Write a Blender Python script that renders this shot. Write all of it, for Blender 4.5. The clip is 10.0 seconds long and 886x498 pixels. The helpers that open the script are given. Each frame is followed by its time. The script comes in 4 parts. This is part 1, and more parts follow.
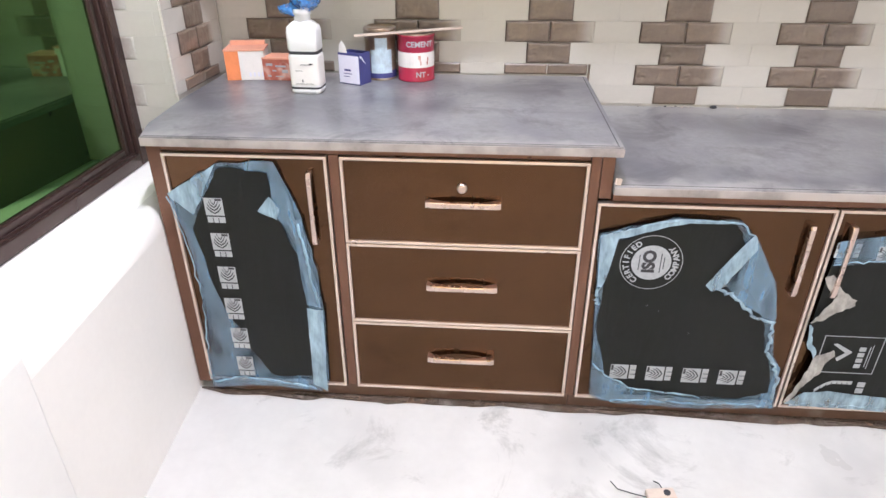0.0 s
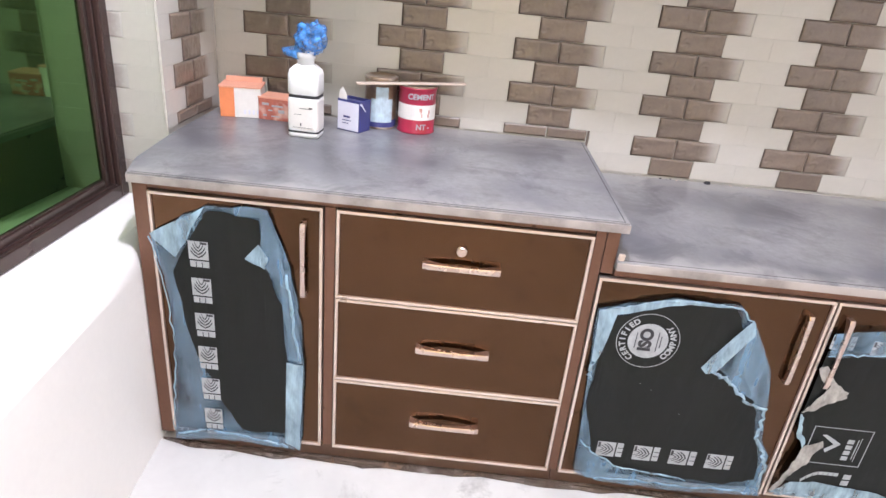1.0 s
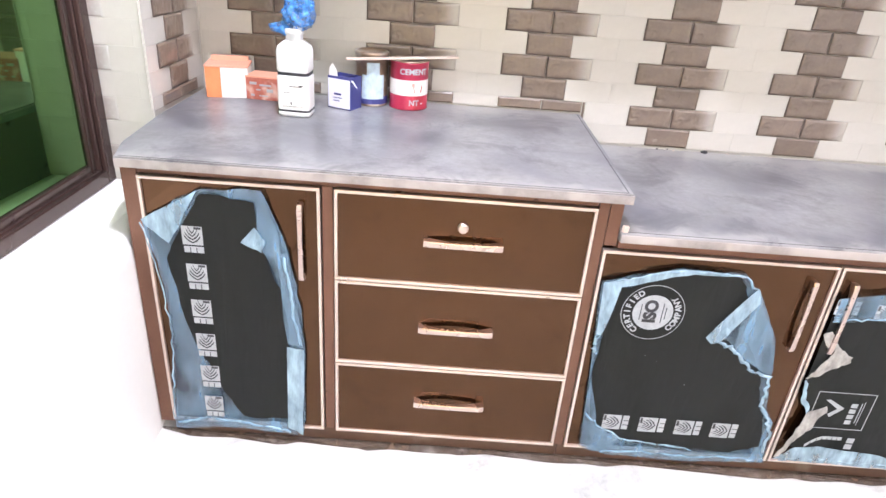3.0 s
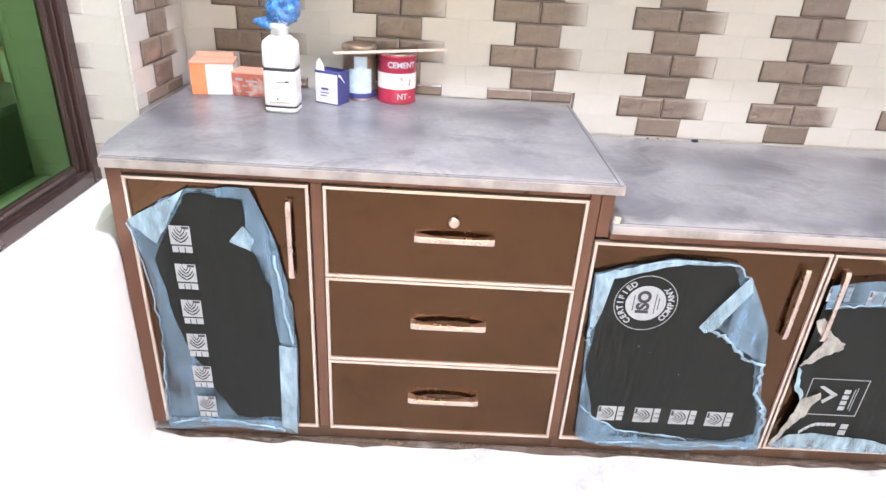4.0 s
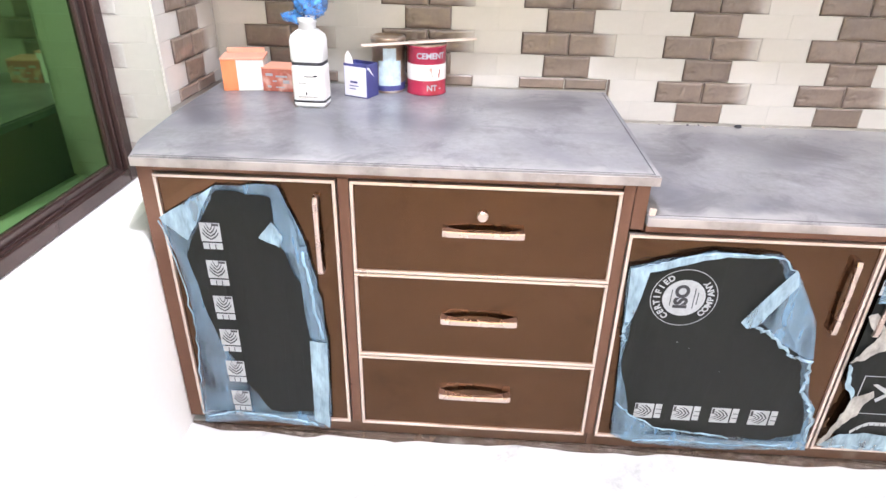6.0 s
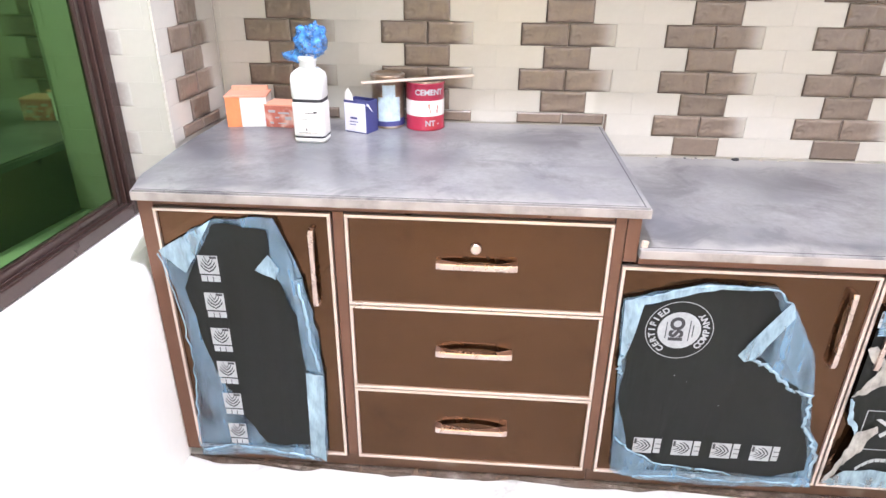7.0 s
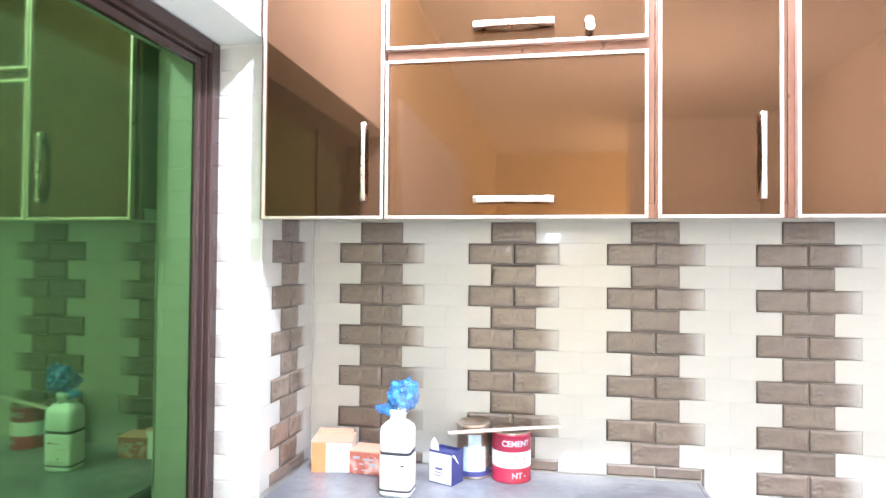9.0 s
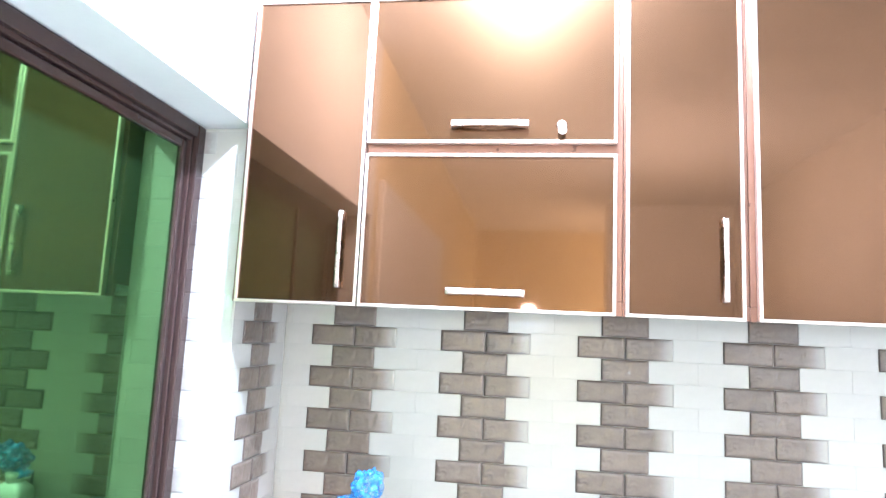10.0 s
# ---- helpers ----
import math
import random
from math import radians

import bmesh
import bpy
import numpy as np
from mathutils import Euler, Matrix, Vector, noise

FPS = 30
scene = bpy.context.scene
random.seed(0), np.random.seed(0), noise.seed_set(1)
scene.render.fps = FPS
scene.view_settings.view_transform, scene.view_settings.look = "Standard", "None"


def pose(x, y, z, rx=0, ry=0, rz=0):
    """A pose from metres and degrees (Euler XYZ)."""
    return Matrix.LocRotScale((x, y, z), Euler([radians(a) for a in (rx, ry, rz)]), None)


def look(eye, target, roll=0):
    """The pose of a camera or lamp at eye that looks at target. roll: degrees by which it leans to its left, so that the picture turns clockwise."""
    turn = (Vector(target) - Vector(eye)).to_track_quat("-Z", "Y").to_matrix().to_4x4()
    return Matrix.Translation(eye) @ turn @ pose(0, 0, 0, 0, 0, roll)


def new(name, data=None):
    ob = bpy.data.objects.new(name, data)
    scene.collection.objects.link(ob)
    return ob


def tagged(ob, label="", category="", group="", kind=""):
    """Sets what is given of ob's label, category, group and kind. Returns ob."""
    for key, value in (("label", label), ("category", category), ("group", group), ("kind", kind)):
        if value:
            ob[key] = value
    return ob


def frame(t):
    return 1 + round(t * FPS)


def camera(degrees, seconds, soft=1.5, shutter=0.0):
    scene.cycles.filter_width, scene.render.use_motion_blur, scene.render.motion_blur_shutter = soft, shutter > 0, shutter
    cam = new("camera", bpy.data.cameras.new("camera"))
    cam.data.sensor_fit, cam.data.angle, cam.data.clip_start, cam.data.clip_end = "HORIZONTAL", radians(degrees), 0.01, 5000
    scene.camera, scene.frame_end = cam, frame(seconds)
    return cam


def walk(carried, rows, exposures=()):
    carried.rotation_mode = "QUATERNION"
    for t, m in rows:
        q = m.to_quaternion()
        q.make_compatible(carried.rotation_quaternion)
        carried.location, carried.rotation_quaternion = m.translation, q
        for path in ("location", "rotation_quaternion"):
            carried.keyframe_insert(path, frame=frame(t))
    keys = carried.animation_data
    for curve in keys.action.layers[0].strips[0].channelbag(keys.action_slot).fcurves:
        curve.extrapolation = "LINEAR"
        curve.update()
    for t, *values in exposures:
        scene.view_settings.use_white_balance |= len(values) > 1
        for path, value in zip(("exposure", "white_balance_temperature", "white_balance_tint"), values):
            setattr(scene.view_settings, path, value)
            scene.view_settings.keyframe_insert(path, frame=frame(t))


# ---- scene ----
cam = camera(70.5, 10.0)
PATH = [
    (0, (0.327, -1.287, 1.154), (0.192, 0.471, 0.209), -0.1),
    (0.5, (0.296, -1.255, 1.169), (0.224, 0.544, 0.297), 3.3),
    (1, (0.251, -1.221, 1.179), (0.22, 0.596, 0.344), 5.6),
    (1.5, (0.234, -1.205, 1.177), (0.249, 0.61, 0.337), 5.2),
    (2, (0.24, -1.194, 1.177), (0.271, 0.62, 0.337), 4.5),
    (2.5, (0.229, -1.194, 1.171), (0.258, 0.621, 0.33), 4.8),
    (2.7, (0.221, -1.201, 1.16), (0.234, 0.598, 0.286), 4.6),
    (4, (0.227, -1.19, 1.16), (0.264, 0.592, 0.251), 3.6),
    (4.5, (0.205, -1.153, 1.14), (0.205, 0.59, 0.159), 3.9),
    (5, (0.2, -1.155, 1.158), (0.3, 0.616, 0.235), 4.7),
    (5.5, (0.23, -1.16, 1.16), (0.275, 0.599, 0.208), 2.6),
    (5.7, (0.238, -1.161, 1.159), (0.186, 0.599, 0.21), 2.0),
    (7, (0.292, -1.171, 1.163), (0.155, 0.634, 0.315), 0.5),
    (7.5, (0.222, -1.164, 1.185), (0.006, 0.732, 0.589), 1.2),
    (7.8, (0.193, -1.166, 1.217), (-0.015, 0.766, 0.741), 1.1),
    (8, (0.206, -1.154, 1.238), (-0.03, 0.798, 0.868), 0.7),
    (8.2, (0.22, -1.161, 1.262), (-0.034, 0.804, 0.987), 0.4),
    (8.5, (0.22, -1.152, 1.287), (-0.058, 0.822, 1.126), 0.4),
    (8.7, (0.213, -1.144, 1.298), (-0.139, 0.823, 1.229), -0.1),
    (9, (0.212, -1.152, 1.312), (-0.13, 0.818, 1.35), 0.5),
    (9.5, (0.22, -1.162, 1.337), (-0.117, 0.804, 1.485), 1.2),
    (10, (0.233, -1.17, 1.358), (-0.052, 0.793, 1.619), 2.6),
]
EXPOSURES = [
    (0.0, -0.80, 5500, 15),
    (1.0, -0.72, 5480, 17),
    (1.5, -0.48, 5450, 18),
    (2.0, -0.34, 5450, 17),
    (2.5, -0.28, 5450, 17),
    (5.5, -0.26, 5450, 16),
    (7.0, -0.25, 5450, 16),
    (7.5, -0.06, 5480, 15),
    (8.2, 0.08, 5530, 15),
    (9.0, 0.25, 5080, 11),
    (10.0, 0.39, 4650, 8),
]
walk(cam, [(t, look(eye, target, roll)) for t, eye, target, roll in PATH], EXPOSURES)

# ---- light ----
world = bpy.data.worlds.new("night")
scene.world = world
world.use_nodes = True
world.node_tree.nodes["Background"].inputs[0].default_value = (0.02, 0.03, 0.05, 1)
world.node_tree.nodes["Background"].inputs[1].default_value = 0.3


def bulb(name, x, y, z, watts, radius, colour):
    lamp = bpy.data.lights.new(name, "POINT")
    lamp.energy, lamp.shadow_soft_size, lamp.color = watts, radius, colour
    ob = new(name, lamp)
    ob.location = (x, y, z)
    return ob


bulb("ceiling_bulb_light", 0.185, -0.45, 2.53, 225, 0.04, (1.0, 0.935, 0.90))
# Torch carried at the camera, set here at one fixed point.
bulb("camera_torch_light", 0.22, -1.42, 1.47, 8, 0.035, (1.0, 0.945, 0.91))
# Added upward fill with no fitting; it brightens the ceiling the panels reflect.
up = bpy.data.lights.new("added_ceiling_fill_light", "AREA")
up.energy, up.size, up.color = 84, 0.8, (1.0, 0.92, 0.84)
new("added_ceiling_fill_light", up).matrix_world = pose(1.05, -2.6, 1.4, 180)
bulb("hall_lamp_light", 1.45, -5.5, 1.3, 190, 0.08, (1.0, 0.90, 0.70))

# ---- materials ----


def material(name, colour, rough=0.5, metal=0.0, spread=0.15, scale=8.0, fine=90.0, bump=0.15, depth=0.002,
             coat=0.0, piece=0.0, alpha=1.0, rough_spread=0.12, stain=None, stain_at=0.6, stretch=(1, 1, 1), veil=None, soft=0.09, spec=0.5, stain_scale=0.6):
    """A surface whose colour wanders at two scales, with fine relief, worn gloss and, if asked, stains of another colour."""
    m = bpy.data.materials.new(name)
    m.use_nodes = True
    nt = m.node_tree
    n, lk = nt.nodes, nt.links
    b = n["Principled BSDF"]
    tc = n.new("ShaderNodeTexCoord")
    mp = n.new("ShaderNodeMapping")
    mp.inputs["Scale"].default_value = stretch
    lk.new(tc.outputs["Object"], mp.inputs["Vector"])

    def noise_node(sc, detail, rough_n=0.6):
        q = n.new("ShaderNodeTexNoise")
        q.inputs["Scale"].default_value, q.inputs["Detail"].default_value = sc, detail
        q.inputs["Roughness"].default_value = rough_n
        lk.new(mp.outputs[0], q.inputs["Vector"])
        return q

    big, small = noise_node(scale, 4), noise_node(fine, 3)
    mix = n.new("ShaderNodeMath")
    mix.operation = "MULTIPLY_ADD"
    lk.new(small.outputs["Fac"], mix.inputs[0])
    mix.inputs[1].default_value = 0.4
    lk.new(big.outputs["Fac"], mix.inputs[2])
    ramp = n.new("ShaderNodeMapRange")
    ramp.inputs["From Min"].default_value, ramp.inputs["From Max"].default_value = 0.4, 1.0
    ramp.inputs["To Min"].default_value, ramp.inputs["To Max"].default_value = 1 - spread, 1 + spread
    lk.new(mix.outputs[0], ramp.inputs["Value"])
    value = ramp.outputs[0]
    if piece:
        info = n.new("ShaderNodeObjectInfo")
        r2 = n.new("ShaderNodeMapRange")
        r2.inputs["To Min"].default_value, r2.inputs["To Max"].default_value = 1 - piece, 1 + piece
        lk.new(info.outputs["Random"], r2.inputs["Value"])
        mm = n.new("ShaderNodeMath")
        mm.operation = "MULTIPLY"
        lk.new(value, mm.inputs[0])
        lk.new(r2.outputs[0], mm.inputs[1])
        value = mm.outputs[0]
    hsv = n.new("ShaderNodeHueSaturation")
    hsv.inputs["Color"].default_value = (*colour, 1)
    lk.new(value, hsv.inputs["Value"])
    out = hsv.outputs[0]
    if stain:
        sn = noise_node(scale * stain_scale, 3, 0.5)
        sr = n.new("ShaderNodeMapRange")
        sr.inputs["From Min"].default_value, sr.inputs["From Max"].default_value = stain_at - soft, stain_at + soft
        sr.interpolation_type = "SMOOTHSTEP"
        lk.new(sn.outputs["Fac"], sr.inputs["Value"])
        sm = n.new("ShaderNodeMix")
        sm.data_type = "RGBA"
        lk.new(sr.outputs[0], sm.inputs[0])
        lk.new(out, sm.inputs[6])
        sm.inputs[7].default_value = (*stain, 1)
        out = sm.outputs[2]
    lk.new(out, b.inputs["Base Color"])
    rr = n.new("ShaderNodeMapRange")
    rr.inputs["From Min"].default_value, rr.inputs["From Max"].default_value = 0.3, 0.7
    rr.inputs["To Min"].default_value = max(0.02, rough - rough_spread * rough)
    rr.inputs["To Max"].default_value = min(1, rough + rough_spread * rough * 2)
    lk.new(big.outputs["Fac"], rr.inputs["Value"])
    lk.new(rr.outputs[0], b.inputs["Roughness"])
    b.inputs["Metallic"].default_value, b.inputs["Coat Weight"].default_value = metal, coat
    b.inputs["Coat Roughness"].default_value = 0.05
    b.inputs["Specular IOR Level"].default_value = spec
    b.inputs["Alpha"].default_value = alpha
    if veil:
        vr = n.new("ShaderNodeMapRange")
        vr.inputs["From Min"].default_value, vr.inputs["From Max"].default_value = 0.5, 0.9
        vr.inputs["To Min"].default_value, vr.inputs["To Max"].default_value = veil
        lk.new(mix.outputs[0], vr.inputs["Value"])
        lk.new(vr.outputs[0], b.inputs["Alpha"])
    if bump:
        bp = n.new("ShaderNodeBump")
        bp.inputs["Strength"].default_value, bp.inputs["Distance"].default_value = bump, depth
        lk.new(mix.outputs[0], bp.inputs["Height"])
        lk.new(bp.outputs[0], b.inputs["Normal"])
    return m


PANEL = material("bronze_panel", (0.080, 0.0370, 0.0142), 0.05, 0.92, 0.08, 2.2, 9, 0.0, 0.0005, coat=0.25, rough_spread=0.0)
CARCASS = material("bronze_profile", (0.160, 0.082, 0.052), 0.3, 0.6, 0.15, 9, 160, 0.05, 0.0008)
TOE = material("dusty_plinth", (0.125, 0.072, 0.046), 0.6, 0.2, 0.3, 12, 90, 0.2, 0.001, stain=(0.24, 0.19, 0.15), stain_at=0.68)
TRIM = material("rose_aluminium", (0.70, 0.59, 0.52), 0.3, 0.85, 0.1, 14, 200, 0.03, 0.0005)
STEEL = material("satin_nickel", (0.60, 0.49, 0.44), 0.26, 1.0, 0.08, 20, 240, 0.03, 0.0004)
STONE = material("grey_granite", (0.195, 0.193, 0.199), 0.3, 0, 0.46, 11, 70, 0.05, 0.001, rough_spread=0.0, stain=(0.118, 0.118, 0.134), stain_at=0.56, soft=0.14, stain_scale=0.5)
STONE_EDGE = material("dusty_granite_edge", (0.28, 0.25, 0.235), 0.5, 0, 0.3, 14, 110, 0.3, 0.0015, stain=(0.40, 0.36, 0.335), stain_at=0.55)
BROWN = material("brown_glazed_brick", (0.172, 0.132, 0.100), 0.3, 0, 0.22, 26, 140, 0.3, 0.003, coat=0.6, piece=0.14)
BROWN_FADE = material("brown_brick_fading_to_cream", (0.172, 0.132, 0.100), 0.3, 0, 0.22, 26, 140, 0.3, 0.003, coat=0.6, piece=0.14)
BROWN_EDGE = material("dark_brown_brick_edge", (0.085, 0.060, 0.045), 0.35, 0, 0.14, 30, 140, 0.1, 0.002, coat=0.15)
# Brown brick of the window return, its glare put into a lighter colour.
GLARE_PALE = material("brown_brick_with_glare", (0.36, 0.325, 0.29), 0.24, 0, 0.15, 24, 90, 0.3, 0.004, coat=0.35, piece=0.1)
CREAM = material("cream_glazed_brick", (0.525, 0.505, 0.452), 0.2, 0, 0.06, 5, 60, 0.05, 0.002, coat=0.3, piece=0.015)
GROUT = material("cream_grout", (0.53, 0.51, 0.455), 0.55, 0, 0.08, 30, 200, 0.3, 0.001)
PAINT = material("cream_wall_paint", (0.87, 0.845, 0.80), 0.6, 0, 0.04, 3, 60, 0.15, 0.002)
WHITE = material("white_wall_paint", (0.82, 0.81, 0.78), 0.6, 0, 0.04, 3, 60, 0.15, 0.002)
YELLOW = material("warm_wall_paint", (0.80, 0.67, 0.39), 0.6, 0, 0.05, 3, 60, 0.15, 0.002)
FLOOR = material("white_marble", (0.585, 0.575, 0.55), 0.3, 0, 0.08, 4, 40, 0.06, 0.001, stain=(0.46, 0.455, 0.44), stain_at=0.66, soft=0.14)
FRAME = material("dark_bronze_aluminium", (0.050, 0.029, 0.025), 0.17, 0.3, 0.06, 4, 120, 0.0, 0.0004)
GLASS = material("green_reflective_glass", (0.088, 0.178, 0.057), 0.035, 0.92, 0.05, 2, 30, 0.0)
CARD_GREY = material("pale_laminate", (0.62, 0.60, 0.57), 0.3, 0, 0.06, 5, 90, 0.05, 0.001)
FILM = material("black_film", (0.008, 0.009, 0.008), 0.5, 0, 0.3, 8, 60, 0.08, 0.003, spec=0.25)
MILK = material("milky_blue_film", (0.215, 0.34, 0.47), 0.2, 0, 0.25, 8, 34, 0.4, 0.012, alpha=0.6, veil=(0.06, 0.62), stretch=(2.2, 1, 0.55))
MILK2 = material("pale_blue_film", (0.37, 0.51, 0.61), 0.2, 0, 0.22, 9, 34, 0.4, 0.012, alpha=0.9, veil=(0.32, 0.92), stretch=(2.0, 1, 0.6))
GREYFILM = material("grey_twisted_film", (0.40, 0.385, 0.36), 0.3, 0, 0.3, 14, 50, 0.4, 0.008, alpha=0.9, veil=(0.55, 1.0), stretch=(1.5, 1, 0.8))
PRINT = material("white_print", (0.37, 0.39, 0.41), 0.5, 0, 0.2, 60, 200, 0.0)
INK = material("dark_print", (0.03, 0.03, 0.035), 0.5, 0, 0.2, 60, 200, 0.0)



def overlay(m, axis, starts, colour, wander, scale):
    """Lays a second colour over a material beyond one or two lines along an axis, its border wandering by noise."""
    n, lk = m.node_tree.nodes, m.node_tree.links
    base = n["Principled BSDF"].inputs["Base Color"]
    below = base.links[0].from_socket
    tc, sep, nz = n.new("ShaderNodeTexCoord"), n.new("ShaderNodeSeparateXYZ"), n.new("ShaderNodeTexNoise")
    nz.inputs["Scale"].default_value, nz.inputs["Detail"].default_value = scale, 4
    lk.new(tc.outputs["Object"], sep.inputs[0])
    lk.new(tc.outputs["Object"], nz.inputs["Vector"])
    shift = n.new("ShaderNodeMath")
    shift.operation = "MULTIPLY_ADD"
    lk.new(nz.outputs["Fac"], shift.inputs[0])
    shift.inputs[1].default_value = wander
    lk.new(sep.outputs[axis], shift.inputs[2])
    for zero, one, most in starts:
        r = n.new("ShaderNodeMapRange")
        r.interpolation_type = "SMOOTHSTEP"
        r.inputs["From Min"].default_value, r.inputs["From Max"].default_value = zero + wander / 2, one + wander / 2
        r.inputs["To Max"].default_value = most
        lk.new(shift.outputs[0], r.inputs["Value"])
        mx = n.new("ShaderNodeMix")
        mx.data_type = "RGBA"
        lk.new(r.outputs[0], mx.inputs[0])
        lk.new(below, mx.inputs[6])
        mx.inputs[7].default_value = (*colour, 1)
        below = mx.outputs[2]
    lk.new(below, base)


def satin(m, colour, rough, share):
    """Mixes a broad metallic sheen under the sharp gloss of a lacquered panel."""
    n, lk = m.node_tree.nodes, m.node_tree.links
    broad = n.new("ShaderNodeBsdfPrincipled")
    broad.inputs["Base Color"].default_value = (*colour, 1)
    broad.inputs["Metallic"].default_value, broad.inputs["Roughness"].default_value = 0.9, rough
    mx = n.new("ShaderNodeMixShader")
    mx.inputs[0].default_value = share
    lk.new(n["Principled BSDF"].outputs[0], mx.inputs[1])
    lk.new(broad.outputs[0], mx.inputs[2])
    lk.new(mx.outputs[0], n["Material Output"].inputs[0])


satin(PANEL, (0.098, 0.053, 0.023), 0.40, 0.17)
def spots(m, scale, at, soft, colour, most=1.0):
    """Lays ragged spots and streaks of another colour over a material."""
    n, lk = m.node_tree.nodes, m.node_tree.links
    base = n["Principled BSDF"].inputs["Base Color"]
    below = base.links[0].from_socket
    tc, nz, r, mx = n.new("ShaderNodeTexCoord"), n.new("ShaderNodeTexNoise"), n.new("ShaderNodeMapRange"), n.new("ShaderNodeMix")
    nz.inputs["Scale"].default_value, nz.inputs["Detail"].default_value, nz.inputs["Roughness"].default_value = scale, 9, 0.72
    nz.inputs["Distortion"].default_value = 0.8
    lk.new(tc.outputs["Object"], nz.inputs["Vector"])
    r.inputs["From Min"].default_value, r.inputs["From Max"].default_value, r.inputs["To Max"].default_value = at - soft, at + soft, most
    lk.new(nz.outputs["Fac"], r.inputs["Value"])
    mx.data_type = "RGBA"
    lk.new(r.outputs[0], mx.inputs[0])
    lk.new(below, mx.inputs[6])
    mx.inputs[7].default_value = (*colour, 1)
    lk.new(mx.outputs[2], base)


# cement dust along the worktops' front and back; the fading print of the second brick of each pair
overlay(STONE, "Y", [(0.05, -0.005, 0.75), (0.52, 0.62, 0.75)], (0.30, 0.287, 0.277), 0.16, 14)
overlay(GLARE_PALE, "X", [(0.0, 0.036, 0.95)], (0.51, 0.50, 0.465), 0.02, 20)
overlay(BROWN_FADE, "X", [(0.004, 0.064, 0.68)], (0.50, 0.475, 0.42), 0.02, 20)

spots(STONE, 5.0, 0.57, 0.05, (0.095, 0.095, 0.105), 0.75)
spots(STONE, 5.0, 0.30, -0.06, (0.30, 0.285, 0.275), 0.5)
spots(FLOOR, 4.0, 0.63, 0.07, (0.30, 0.295, 0.28), 0.8)

# ---- mesh helpers ----


def chamfer_box(bm, x0, x1, y0, y1, z0, z1, bevel=0.0):
    made = bmesh.ops.create_cube(bm, size=1)
    vs = made["verts"]
    for v in vs:
        v.co = Vector((x0 if v.co.x < 0 else x1, y0 if v.co.y < 0 else y1, z0 if v.co.z < 0 else z1))
    if bevel:
        es = list({e for v in vs for e in v.link_edges})
        bmesh.ops.bevel(bm, geom=es, offset=bevel, segments=2, profile=0.6, affect="EDGES")
    return bm


def box(x0, x1, y0, y1, z0, z1, bevel=0.0):
    return chamfer_box(bmesh.new(), x0, x1, y0, y1, z0, z1, bevel)


def mesh_of(name, bm, mat, smooth=False):
    bmesh.ops.recalc_face_normals(bm, faces=bm.faces)
    me = bpy.data.meshes.new(name)
    if smooth:
        for f in bm.faces:
            f.smooth = True
    bm.to_mesh(me)
    bm.free()
    me.materials.append(mat)
    return me


def part(name, bm, mat, parent, label="", smooth=False):
    ob = new(name, mesh_of(name, bm, mat, smooth))
    ob.parent = parent
    return tagged(ob, label) if label else ob


def solo(name, bm, mat, label, category, kind="", smooth=False, m=None):
    ob = new(name, mesh_of(name, bm, mat, smooth))
    if m is not None:
        ob.matrix_world = m
    return tagged(ob, label, category, "", kind)


def thing(name, label, category, group="", m=None, kind=""):
    ob = new(name)
    ob.empty_display_size = 0.05
    if m is not None:
        ob.matrix_world = m
    return tagged(ob, label, category, group, kind)


def lathe(profile, segments=28):
    """A turned body from (radius, height) pairs."""
    bm = bmesh.new()
    rings = []
    for r, z in profile:
        rings.append([bm.verts.new((r * math.cos(2 * math.pi * i / segments), r * math.sin(2 * math.pi * i / segments), z)) for i in range(segments)])
    for a, b in zip(rings, rings[1:]):
        for i in range(segments):
            j = (i + 1) % segments
            bm.faces.new((a[i], a[j], b[j], b[i]))
    bm.faces.new(rings[0][::-1])
    bm.faces.new(rings[-1])
    return bm


def tube(points, radius, sides=8):
    """A round bar along a line of points."""
    bm = bmesh.new()
    rings = []
    pts = [Vector(p) for p in points]
    for i, p in enumerate(pts):
        d = (pts[min(i + 1, len(pts) - 1)] - pts[max(i - 1, 0)]).normalized()
        a = d.orthogonal().normalized() if abs(d.z) > 0.9 else d.cross(Vector((0, 0, 1))).normalized()
        b = d.cross(a)
        rings.append([bm.verts.new(p + radius * (math.cos(2 * math.pi * k / sides) * a + math.sin(2 * math.pi * k / sides) * b)) for k in range(sides)])
    for a, b in zip(rings, rings[1:]):
        for k in range(sides):
            j = (k + 1) % sides
            bm.faces.new((a[k], a[j], b[j], b[k]))
    bm.faces.new(rings[0][::-1])
    bm.faces.new(rings[-1])
    return bm


